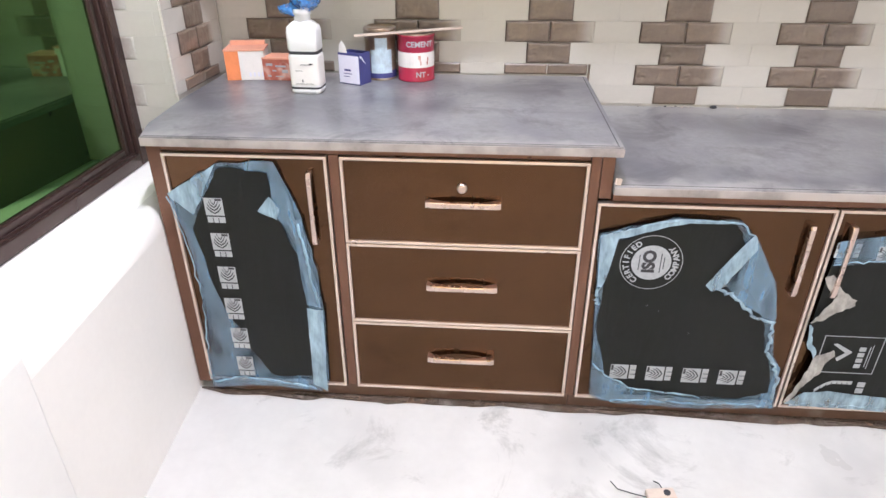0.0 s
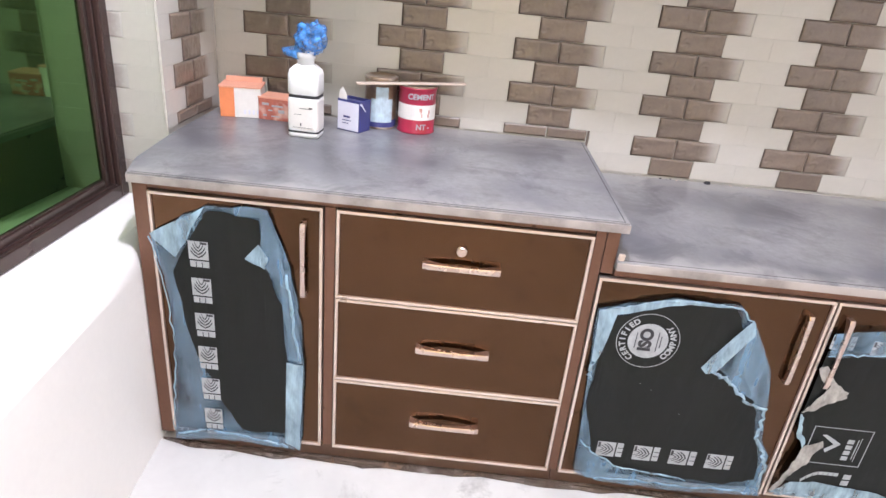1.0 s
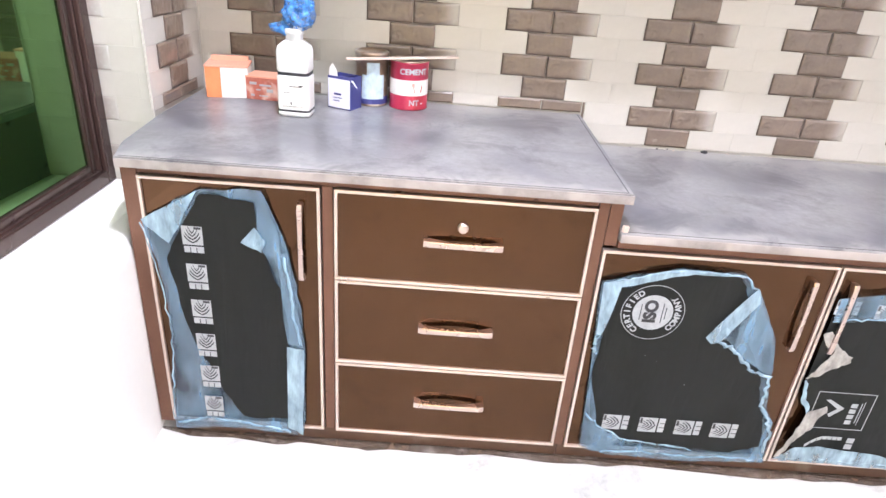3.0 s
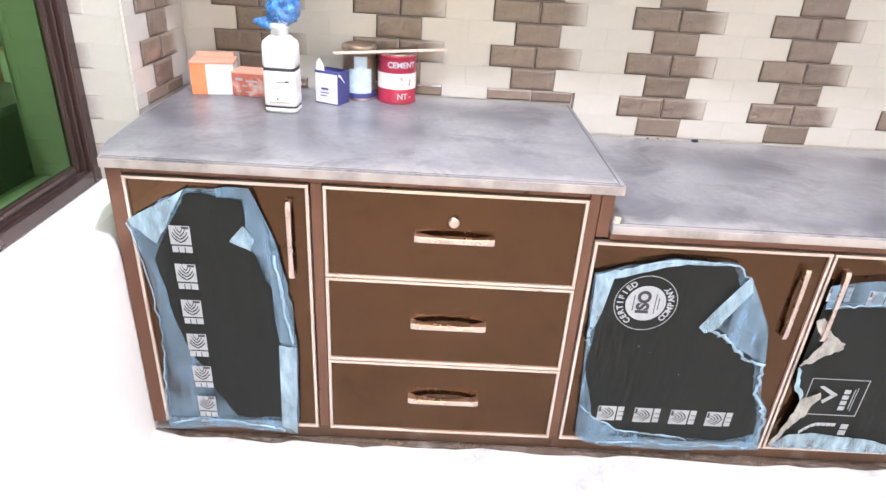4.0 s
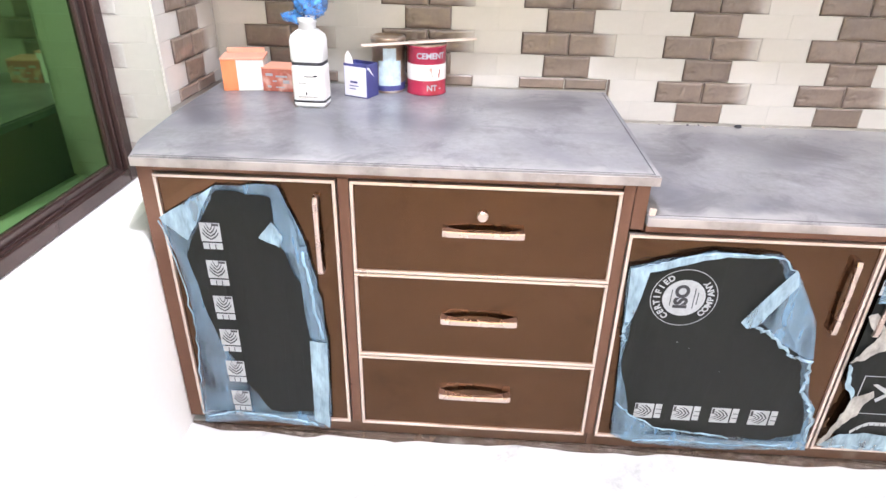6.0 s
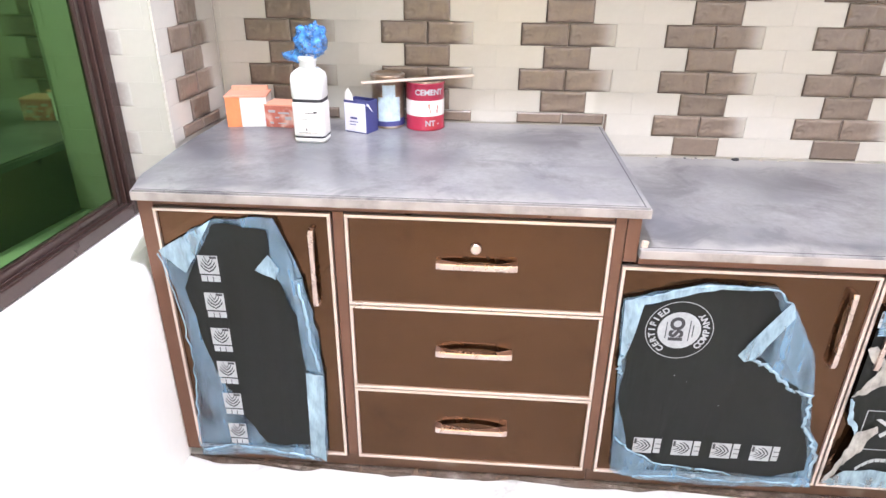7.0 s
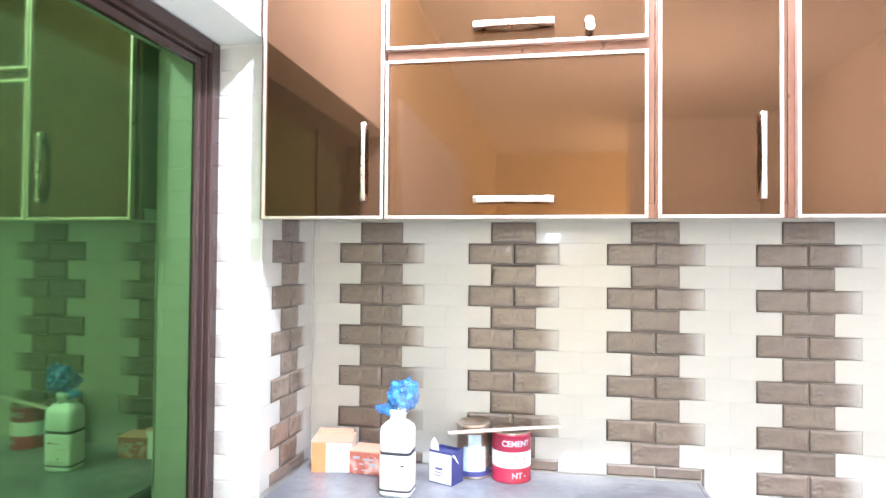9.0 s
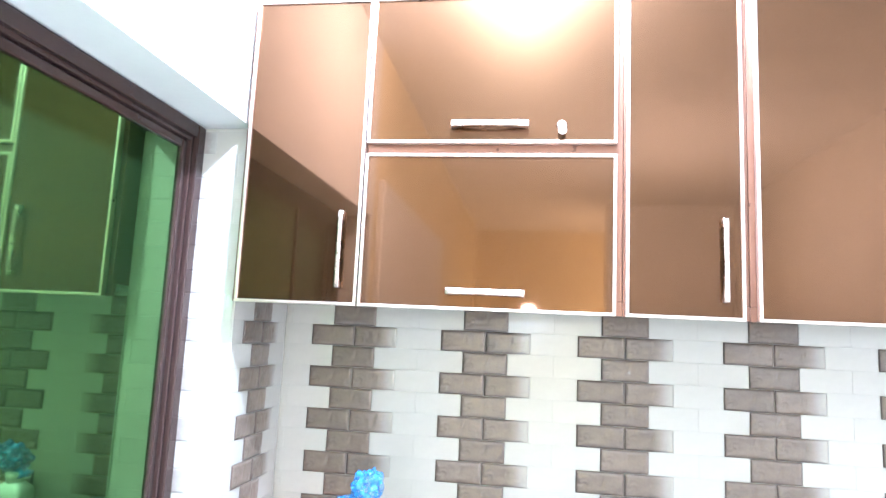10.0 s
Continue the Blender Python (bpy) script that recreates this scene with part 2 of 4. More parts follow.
def sheet(outline, y=0.0, thick=0.0006, jag=0.004, steps=5, wrinkle=0.003, seed=1, cell=0.02):
    """A thin crumpled sheet in the x-z plane with a torn edge, from a few corner points."""
    rng = random.Random(seed)
    pts = []
    for (ax, az), (bx, bz) in zip(outline, outline[1:] + outline[:1]):
        for k in range(steps):
            f = k / steps
            j = jag if k else jag * 0.3
            pts.append((ax + (bx - ax) * f + rng.uniform(-j, j), az + (bz - az) * f + rng.uniform(-j, j)))
    bm = bmesh.new()
    vs = [bm.verts.new((x, 0, z)) for x, z in pts]
    bm.faces.new(vs)
    bmesh.ops.triangulate(bm, faces=bm.faces[:])
    for _ in range(3):
        long = [e for e in bm.edges if e.calc_length() > cell * 2]
        if not long:
            break
        bmesh.ops.subdivide_edges(bm, edges=long, cuts=1)
        bmesh.ops.triangulate(bm, faces=bm.faces[:])
    for v in bm.verts:
        w = noise.noise(Vector((v.co.x * 22 + seed, v.co.z * 9, seed))) + 0.5 * noise.noise(Vector((v.co.x * 60, v.co.z * 50, seed)))
        v.co.y = y - abs(w) * wrinkle
    made = bmesh.ops.extrude_face_region(bm, geom=bm.faces[:])
    for g in made["geom"]:
        if isinstance(g, bmesh.types.BMVert):
            g.co.y -= thick
    return bm


# ---- the room ----
CEIL, BACK, FRONT_UP = 2.68, 0.643, 0.255
LEFT_M = Matrix.Translation((-0.443, 0, 0)) @ Matrix.Rotation(math.atan(0.075), 4, "Z")

solo("floor", box(-1.6, 3.2, -7.8, 0.9, -0.12, 0.0), FLOOR, "white marble floor, dusty and smeared with cement", "floor", "structure")
solo("ceiling", box(-1.6, 3.2, -7.8, 0.9, CEIL, CEIL + 0.12), WHITE, "plain white plastered ceiling", "ceiling", "structure")
wall_back = solo("wall_north", box(-0.75, 3.0, BACK + 0.006, BACK + 0.2, 0.0, CEIL), GROUT, "wall clad in cream and brown glazed brick tiles", "wall", "structure")
# Added partition, out of view, that blocks the hall lamp's reflection in the tiles.
solo("wall_hall", box(0.95, 2.14, -4.75, -4.6, 0.0, CEIL), PAINT, "added cream partition hiding the hall lamp from reflections", "wall", "structure")
# Unseen side wall, its distance chosen to bounce light onto the low wall.
solo("wall_east", box(2.14, 2.3, -6.3, 0.85, 0.0, CEIL), PAINT, "plain cream wall out of view, set close to bounce light", "wall", "structure")
solo("wall_south", box(-0.85, 2.3, -6.5, -6.3, 0.0, CEIL), YELLOW, "warm yellow painted wall at the far end", "wall", "structure")

# left wall: low wall with a deep sill, recessed window, tiled end by the corner and the wall above the opening
SIDE, JAMB, SILL, HEAD, WIN0 = -0.493, 0.315, 0.540, 1.858, -1.02
bm = bmesh.new()
low_side = [(-0.45, 0.0), (0.0, 0.0), (0.0, 0.485), (-0.003, 0.508), (-0.012, 0.524), (-0.028, 0.534), (-0.055, SILL), (-0.45, SILL)]
ends = [[bm.verts.new((x, y, z)) for x, z in low_side] for y in (-0.553, 0.36)]
bm.faces.new(ends[0])
bm.faces.new(ends[1][::-1])
for k in range(len(low_side)):
    j = (k + 1) % len(low_side)
    face = bm.faces.new((ends[0][k], ends[0][j], ends[1][j], ends[1][k]))
    face.smooth = 2 <= k <= 5
solo("wall_west_low", bm, PAINT, "cream plastered low wall with a rounded white sill", "wall", "structure", m=LEFT_M)
solo("wall_west_pier", box(-0.45, 0.010, WIN0 - 0.2, -0.555, 0.0, SILL + 0.004, 0.004), WHITE, "white plastered pier at the end of the low wall", "wall", "structure", m=LEFT_M)
SKEW = Matrix.Translation((SIDE, BACK - 0.004, 0)) @ Matrix.Rotation(radians(-1.4), 4, "Z") @ Matrix.Translation((-SIDE, -BACK, 0))
wall_left = solo("wall_west", box(-0.85, SIDE - 0.006, JAMB + 0.006, 0.80, 0.0, HEAD), GROUT, "tiled end of wall beside the window recess", "wall", "structure", m=SKEW)
solo("wall_west_hall", box(-0.85, SIDE, -6.3, -1.06, 0.0, CEIL), YELLOW, "warm yellow painted wall past the window", "wall", "structure")
bm = box(-0.85, SIDE, -1.06, 0.80, HEAD, CEIL)
chamfer_box(bm, -0.85, SIDE, -1.06, WIN0, 0.0, HEAD)
solo("wall_west_high", bm, WHITE, "white plastered wall over the window recess", "wall", "structure")

# window: stepped dark frame with two sashes of green mirror glass
window = thing("window_1", "dark bronze aluminium window with green reflective glass", "window", kind="structure")


def ring(y0, y1, z0, z1, w, x0, x1, bevel=0.003):
    """Four bars round a rectangle, butted end to end."""
    bm = box(x0, x1, y0, y0 + w, z0, z1, bevel)
    chamfer_box(bm, x0, x1, y1 - w, y1, z0, z1, bevel)
    chamfer_box(bm, x0, x1, y0 + w, y1 - w, z0, z0 + w, bevel)
    chamfer_box(bm, x0, x1, y0 + w, y1 - w, z1 - w, z1, bevel)
    return bm


part("window_frame", ring(WIN0, JAMB, SILL + 0.002, HEAD - 0.002, 0.036, -0.69, -0.622, 0.004), FRAME, window)
part("inner_frame", ring(WIN0 + 0.036, JAMB - 0.036, SILL + 0.03, HEAD - 0.036, 0.013, -0.685, -0.632), FRAME, window)
for y0, y1, x in ((WIN0 + 0.049, -0.50, -0.672), (-0.55, JAMB - 0.049, -0.650)):
    sash = part("sash", ring(y0, y1, SILL + 0.038, HEAD - 0.049, 0.024, x - 0.012, x + 0.010, 0.005), FRAME, window)
    part("pane", box(x - 0.004, x + 0.002, y0 + 0.022, y1 - 0.022, SILL + 0.060, HEAD - 0.071), GLASS, sash, "green reflective glass pane")

# ---- cabinets ----


def trim_ring(panel, x0, x1, z0, z1, y, w=0.007):
    """The thin bright edging of a door or drawer, four strips."""
    for a, b, c, d in ((x0, x1, z1 - w, z1), (x0, x1, z0, z0 + w), (x0, x0 + w, z0 + w, z1 - w), (x1 - w, x1, z0 + w, z1 - w)):
        part("trim_strip", box(a, b, y - 0.006, y + 0.012, c, d, 0.0015), TRIM, panel, "rose aluminium edging strip")


def front(name, x0, x1, z0, z1, y, parent, label=""):
    """A glossy panel with its edging."""
    w = 0.007
    p = part(name, box(x0 + w, x1 - w, y, y + 0.016, z0 + w, z1 - w), PANEL, parent, label)
    trim_ring(p, x0, x1, z0, z1, y)
    return p


def arch_handle(panel, cx, cz, length, y, upright=False):
    """A straight-fronted bar handle, hollowed behind to an arch between its two feet."""
    n, bm = 20, bmesh.new()
    rows = []
    for i in range(n + 1):
        f = i / n * 2 - 1
        out = (0.021 if upright else 0.025) - 0.002 * f * f - 0.002 * max(0, abs(f) - 0.93) / 0.07
        inner = (0.0155 if upright else 0.0175) * (1 - abs(f) ** 2.4) - 0.001
        wide = (0.0045 if upright else 0.0062) + 0.0012 * f * f
        u = f * length / 2
        rows.append([(u, -out + 0.001, -wide), (u, -out, -wide * 0.6), (u, -out, wide * 0.6), (u, -out + 0.001, wide), (u, -inner, wide), (u, -inner, -wide)])
    vs = [[bm.verts.new(p) for p in r] for r in rows]
    for a, b in zip(vs, vs[1:]):
        for k in range(6):
            bm.faces.new((a[k], a[(k + 1) % 6], b[(k + 1) % 6], b[k]))
    bm.faces.new(vs[0])
    bm.faces.new(vs[-1][::-1])
    turn = Matrix.Rotation(math.pi / 2, 4, "Y") if upright else Matrix()
    bmesh.ops.transform(bm, matrix=Matrix.Translation((cx, y, cz)) @ turn, verts=bm.verts)
    return part("handle", bm, STEEL, panel, "satin nickel bow handle")


def lock(panel, x, z, y):
    bm = lathe([(0.011, 0), (0.0115, 0.008), (0.0095, 0.0105), (0.004, 0.011)], 20)
    chamfer_box(bm, -0.0012, 0.0012, -0.005, 0.005, 0.0105, 0.0125)
    bmesh.ops.transform(bm, matrix=Matrix.Translation((x, y, z)) @ Matrix.Rotation(math.pi / 2, 4, "X"), verts=bm.verts)
    return part("lock", bm, STEEL, panel, "round nickel cam lock")


TALL_L, TALL_R = -0.441, 0.598
tall = thing("base_cabinet", "dark bronze base cabinet with a door and three drawers", "cabinet")
part("side_panel", box(TALL_L, TALL_L + 0.034, 0.004, 0.60, 0.025, 0.70, 0.002), CARCASS, tall)
part("stile", box(0.547, 0.5695, 0.002, 0.04, 0.04, 0.70, 0.002), CARCASS, tall)
part("side_panel", box(0.5705, TALL_R, 0.002, 0.60, 0.600, 0.70, 0.002), CARCASS, tall)
part("stile", box(-0.027, -0.003, 0.003, 0.04, 0.04, 0.686, 0.002), CARCASS, tall)
part("top_rail", box(TALL_L + 0.034, 0.546, 0.004, 0.04, 0.686, 0.70, 0.002), CARCASS, tall)
part("back_panel", box(TALL_L + 0.034, 0.556, 0.05, 0.06, 0.04, 0.686), CARCASS, tall)
part("plinth", box(TALL_L + 0.034, 0.555, 0.006, 0.05, 0.002, 0.038, 0.002), TOE, tall, "dusty brown plinth")
d = front("door", -0.405, -0.029, 0.04, 0.684, 0.0, tall)
arch_handle(d, -0.07, 0.56, 0.178, 0.0, True)
for k, (z0, z1) in enumerate(((0.473, 0.684), (0.251, 0.471), (0.04, 0.249))):
    d = front("drawer", 0.0, 0.545, z0, z1, 0.0, tall)
    arch_handle(d, 0.274, (0.583, 0.366, 0.152)[k], 0.168, 0.0)
    if k == 0:
        lock(d, 0.271, 0.618, 0.0)

low = thing("base_cabinet", "low bronze base cabinet with wide doors under the worktop", "cabinet")
part("side_panel", box(0.60, 0.630, 0.03, 0.60, 0.025, 0.612, 0.002), CARCASS, low)
part("top_rail", box(0.602, 2.13, 0.004, 0.04, 0.594, 0.612, 0.002), CARCASS, low)
part("back_panel", box(0.602, 2.13, 0.05, 0.06, 0.04, 0.594), CARCASS, low)
part("plinth", box(0.556, 2.13, 0.006, 0.03, 0.002, 0.038, 0.002), TOE, low, "dusty brown plinth")
for x0, x1, hx in ((0.571, 1.081, 1.033), (1.085, 1.595, 1.12), (1.60, 2.11, 2.06)):
    d = front("door", x0, x1, 0.04, 0.592, 0.0, low)
    arch_handle(d, hx, 0.468, 0.178, 0.0, True)

# worktops
bm = bmesh.new()
edge = [(-0.443, -0.012), (0.612, -0.012), (0.612, 0.640), (-0.491, 0.640), (-0.491, 0.312), (-0.474, 0.09)]
base = bm.faces.new([bm.verts.new((x, y, 0.70)) for x, y in edge])
for g in bmesh.ops.extrude_face_region(bm, geom=[base])["geom"]:
    if isinstance(g, bmesh.types.BMVert):
        g.co.z = 0.722
bmesh.ops.bevel(bm, geom=bm.edges[:], offset=0.004, segments=2, affect="EDGES")
top = thing("worktop", "grey granite worktop, dusty with cement smears", "worktop")
part("slab", bm, STONE, top)
part("edge_joint", box(-0.436, 0.598, -0.0030, -0.0012, 0.7200, 0.7224), INK, top, "dark joint line behind the lip")
part("edge_joint", box(0.5985, 0.6003, -0.0030, 0.630, 0.7200, 0.7224), INK, top, "dark joint line behind the lip")
part("front_edge", box(-0.441, 0.610, -0.0145, -0.0125, 0.7015, 0.7195, 0.0008), STONE_EDGE, top, "dusty pale front edge")
top = thing("worktop", "lower grey granite worktop, dusty and stained", "worktop")
part("slab", box(0.599, 2.135, -0.012, 0.640, 0.614, 0.636, 0.004), STONE, top)
part("edge_joint", box(0.614, 2.130, -0.0030, -0.0012, 0.6340, 0.6364), INK, top, "dark joint line behind the lip")
part("front_edge", box(0.600, 2.135, -0.0145, -0.0125, 0.6155, 0.6335, 0.0008), STONE_EDGE, top, "dusty pale front edge")
solo("door_1", box(-0.492, -0.465, -3.1, -1.12, 0.005, 2.05, 0.004), WHITE, "wide white flush door, shut, in the hall wall", "door", "structure")

# wall cabinets
UB, UT = 1.408, 2.17


def wall_unit(x0, x1, label):
    u = thing("wall_cabinet", label, "cabinet", "wall cabinets")
    part("carcass", box(x0, x1, FRONT_UP + 0.014, BACK - 0.004, UB + 0.032, UT, 0.002), CARCASS, u)
    part("bottom_panel", box(x0 + 0.002, x1 - 0.002, FRONT_UP + 0.032, BACK - 0.004, UB + 0.026, UB + 0.031), CARD_GREY, u, "pale laminate underside")
    part("bottom_rail", box(x0, x1, FRONT_UP + 0.014, FRONT_UP + 0.030, UB + 0.001, UB + 0.0318), CARCASS, u)
    return u


u = wall_unit(-0.487, -0.172, "glossy bronze wall cabinet with one door by the window")
d = front("door", -0.474, -0.174, UB, UT, FRONT_UP, u)
arch_handle(d, -0.219, 1.54, 0.182, FRONT_UP, True)
u = wall_unit(-0.171, 0.432, "glossy bronze wall cabinet with two lift-up flaps")
d = front("flap_door", -0.170, 0.416, UB, 1.774, FRONT_UP, u)
arch_handle(d, 0.127, 1.45, 0.178, FRONT_UP)
d = front("flap_door", -0.170, 0.416, 1.80, UT, FRONT_UP, u)
arch_handle(d, 0.125, 1.843, 0.18, FRONT_UP)
lock(d, 0.291, 1.843, FRONT_UP)
key = lathe([(0.010, 0), (0.010, 0.002)], 16)
bmesh.ops.transform(key, matrix=Matrix.Translation((0.292, FRONT_UP - 0.020, 1.826)) @ Matrix.Rotation(math.pi / 2, 4, "X"), verts=key.verts)
chamfer_box(key, 0.2905, 0.2935, FRONT_UP - 0.022, FRONT_UP - 0.010, 1.832, 1.845)
part("key", key, STEEL, d, "small key hanging in the lock")
u = wall_unit(0.433, 0.70, "narrow glossy bronze wall cabinet with one door")
d = front("door", 0.437, 0.687, UB, UT, FRONT_UP, u)
arch_handle(d, 0.645, 1.538, 0.182, FRONT_UP, True)
for x0 in (0.701, 1.23):
    u = wall_unit(x0, x0 + 0.528, "wide glossy bronze wall cabinet with one door")
    d = front("door", x0 + 0.013, x0 + 0.525, UB, UT, FRONT_UP, u)
    arch_handle(d, x0 + (0.48 if x0 < 1 else 0.06), 1.538, 0.182, FRONT_UP, True)

# ---- torn protective film on the lower doors ----


def words(text, size, bold=0.03):
    """Flat letters as a bmesh in the x-z plane, centred, facing -y."""
    cu = bpy.data.curves.new("letters", "FONT")
    cu.body, cu.size, cu.align_x, cu.align_y, cu.extrude, cu.offset = text, size, "CENTER", "CENTER", 0.0003, size * bold
    ob = bpy.data.objects.new("letters", cu)
    me = bpy.data.meshes.new_from_object(ob)
    bm = bmesh.new()
    bm.from_mesh(me)
    bpy.data.objects.remove(ob)
    bpy.data.meshes.remove(me)
    bpy.data.curves.remove(cu)
    bmesh.ops.rotate(bm, verts=bm.verts, matrix=Matrix.Rotation(math.pi / 2, 3, "X"))
    return bm


def move(bm, x=0, y=0, z=0, turn=0):
    """Turns a flat print in its plane by degrees, then shifts it."""
    bmesh.ops.transform(bm, matrix=Matrix.Translation((x, y, z)) @ Matrix.Rotation(radians(-turn), 4, "Y"), verts=bm.verts)
    return bm


def join(*bms):
    out = bms[0]
    for b in bms[1:]:
        me = bpy.data.meshes.new("tmp")
        b.to_mesh(me)
        b.free()
        out.from_mesh(me)
        bpy.data.meshes.remove(me)
    return out


def leaf_mark(film, x, z, y, turn=0, s=0.044):
    """A printed square emblem with chevron leaves and a bar for its lettering."""
    sq = box(-s / 2, s / 2, 0, 0.0004, -s * 0.42, s * 0.58)
    bar = box(-s * 0.46, s * 0.50, 0, 0.0004, -s * 0.84, -s * 0.50)
    mark = part("emblem_print", move(join(sq, bar), x, y, z, turn), PRINT, film, "white printed square emblem")
    ink = bmesh.new()
    for k in range(4):
        for sgn in (-1, 1):
            a = s * (-0.34 + 0.17 * k)
            w = s * (0.40 - 0.09 * max(0, k - 0.5))
            p = [(0, a), (0, a + s * 0.075), (sgn * w * 0.6, a + s * 0.24), (sgn * w, a + s * 0.46), (sgn * w * 0.97, a + s * 0.33), (sgn * w * 0.55, a + s * 0.12)]
            vs = [ink.verts.new((u, -0.0006, v)) for u, v in p]
            ink.faces.new(vs)
    chamfer_box(ink, s * 0.10, s * 0.44, -0.0007, 0, s * 0.42, s * 0.54)
    for k in range(2):
        u = s * (-0.17 + 0.30 * k)
        chamfer_box(ink, u, u + s * 0.045, -0.0006, 0, -s * 0.86, -s * 0.56)
    part("leaf_print", move(ink, x, y, z, turn), INK, mark, "dark chevron leaf print")


def fold(film, outline, lift, seed, label, mat=None):
    part("folded_edge", sheet(outline, -lift, 0.0006, 0.003, 4, 0.009, seed, 0.012), mat or MILK2, film, label)


def ridge(film, pts, seed, radius=0.0035):
    """A crumpled roll of film along a torn edge."""
    rng = random.Random(seed)
    line = []
    for (ax, az), (bx, bz) in zip(pts, pts[1:]):
        for k in range(6):
            f = k / 6
            line.append((ax + (bx - ax) * f + rng.uniform(-0.004, 0.004), -0.016 + rng.uniform(-0.003, 0.003), az + (bz - az) * f + rng.uniform(-0.004, 0.004)))
    bm = tube(line, radius, 6)
    for v in bm.verts:
        v.co += Vector((rng.uniform(-1, 1), rng.uniform(-0.6, 0.6), rng.uniform(-1, 1))) * radius * 0.7
    part("rolled_edge", bm, MILK2, film, "pale crumpled roll of film", True)


FLAT = Matrix.Translation((0, -0.0068, 0)) @ Matrix.Diagonal((1, 0.55, 1, 1))
film = thing("protective_film", "torn black protective film with pale blue curled edges on the door", "film", "protective films", FLAT)
part("milky_backing", sheet([(-0.405, 0.587), (-0.279, 0.664), (-0.149, 0.671), (-0.099, 0.533), (-0.076, 0.40), (-0.070, 0.283), (-0.080, 0.026), (-0.25, 0.036), (-0.400, 0.024), (-0.374, 0.28), (-0.378, 0.42)], 0.0, seed=3, wrinkle=0.006, cell=0.015), MILK, film, "milky blue film edge")
part("black_sheet", sheet([(-0.273, 0.655), (-0.165, 0.645), (-0.155, 0.541), (-0.118, 0.44), (-0.104, 0.33), (-0.110, 0.074), (-0.225, 0.070), (-0.29, 0.20), (-0.329, 0.303), (-0.362, 0.50), (-0.31, 0.60)], -0.0075, seed=5, wrinkle=0.002), FILM, film, "black printed film face")
fold(film, [(-0.279, 0.664), (-0.405, 0.588), (-0.352, 0.537), (-0.318, 0.592)], 0.012, 11, "pale folded film corner")
fold(film, [(-0.149, 0.671), (-0.162, 0.585), (-0.195, 0.552), (-0.152, 0.532), (-0.112, 0.50), (-0.115, 0.57)], 0.012, 12, "pale folded film corner", MILK)
fold(film, [(-0.165, 0.59), (-0.197, 0.553), (-0.152, 0.532), (-0.145, 0.56)], 0.017, 13, "pale folded film corner")
fold(film, [(-0.125, 0.53), (-0.098, 0.535), (-0.072, 0.29), (-0.106, 0.30)], 0.012, 14, "milky curled film side", MILK)
fold(film, [(-0.110, 0.292), (-0.070, 0.287), (-0.080, 0.026), (-0.116, 0.05)], 0.014, 15, "pale folded film strip")
fold(film, [(-0.39, 0.05), (-0.25, 0.066), (-0.112, 0.062), (-0.09, 0.025), (-0.24, 0.036), (-0.395, 0.024)], 0.013, 16, "pale crumpled film hem", MILK)
ridge(film, [(-0.404, 0.585), (-0.379, 0.44), (-0.372, 0.30), (-0.388, 0.16), (-0.398, 0.03)], 43, 0.0015)
ridge(film, [(-0.105, 0.52), (-0.094, 0.44), (-0.088, 0.36), (-0.078, 0.29)], 44, 0.0026)
ridge(film, [(-0.385, 0.045), (-0.30, 0.062), (-0.22, 0.052), (-0.15, 0.046), (-0.10, 0.032)], 45, 0.003)
for k in range(6):
    leaf_mark(film, -0.300 + 0.001 * k, 0.555 - 0.0905 * k, -0.0108)

film = thing("protective_film", "torn black protective film with a white round seal on the door", "film", "protective films", FLAT)
part("milky_backing", sheet([(0.582, 0.519), (0.746, 0.566), (0.883, 0.561), (0.919, 0.522), (0.985, 0.42), (1.010, 0.333), (1.022, 0.22), (1.060, 0.165), (1.072, 0.045), (0.87, 0.034), (0.672, 0.036), (0.606, 0.052), (0.606, 0.18), (0.612, 0.28), (0.594, 0.36)], 0.0, seed=21, wrinkle=0.006, cell=0.015), MILK, film, "milky blue film edge")
part("black_sheet", sheet([(0.612, 0.495), (0.70, 0.540), (0.75, 0.558), (0.875, 0.552), (0.905, 0.50), (0.93, 0.40), (0.985, 0.31), (1.0, 0.25), (1.035, 0.16), (1.045, 0.09), (0.98, 0.066), (0.80, 0.072), (0.70, 0.085), (0.625, 0.13), (0.604, 0.22), (0.600, 0.30)], -0.0075, seed=22, wrinkle=0.002), FILM, film, "black printed film face")
fold(film, [(0.915, 0.530), (0.87, 0.46), (0.84, 0.397), (0.883, 0.396), (0.93, 0.35), (1.005, 0.31), (0.998, 0.38), (0.96, 0.46)], 0.013, 23, "milky blue folded film corner", MILK)
fold(film, [(0.915, 0.532), (0.834, 0.400), (0.848, 0.385), (0.872, 0.398), (0.928, 0.497)], 0.018, 24, "pale folded film strip")
fold(film, [(0.584, 0.518), (0.746, 0.565), (0.88, 0.560), (0.74, 0.549), (0.62, 0.510), (0.606, 0.40), (0.592, 0.36)], 0.012, 25, "pale curled film hem")
fold(film, [(0.600, 0.27), (0.618, 0.20), (0.634, 0.13), (0.70, 0.082), (0.672, 0.036), (0.606, 0.052)], 0.013, 26, "milky blue folded film corner", MILK)
fold(film, [(0.62, 0.06), (0.75, 0.070), (0.9, 0.062), (1.05, 0.072), (1.07, 0.045), (0.87, 0.034), (0.672, 0.036)], 0.014, 27, "pale crumpled film hem", MILK)
ridge(film, [(0.86, 0.395), (0.90, 0.375), (0.935, 0.345), (0.965, 0.315), (1.005, 0.305), (1.012, 0.26), (1.01, 0.22), (1.04, 0.18), (1.055, 0.14), (1.06, 0.06)], 28)
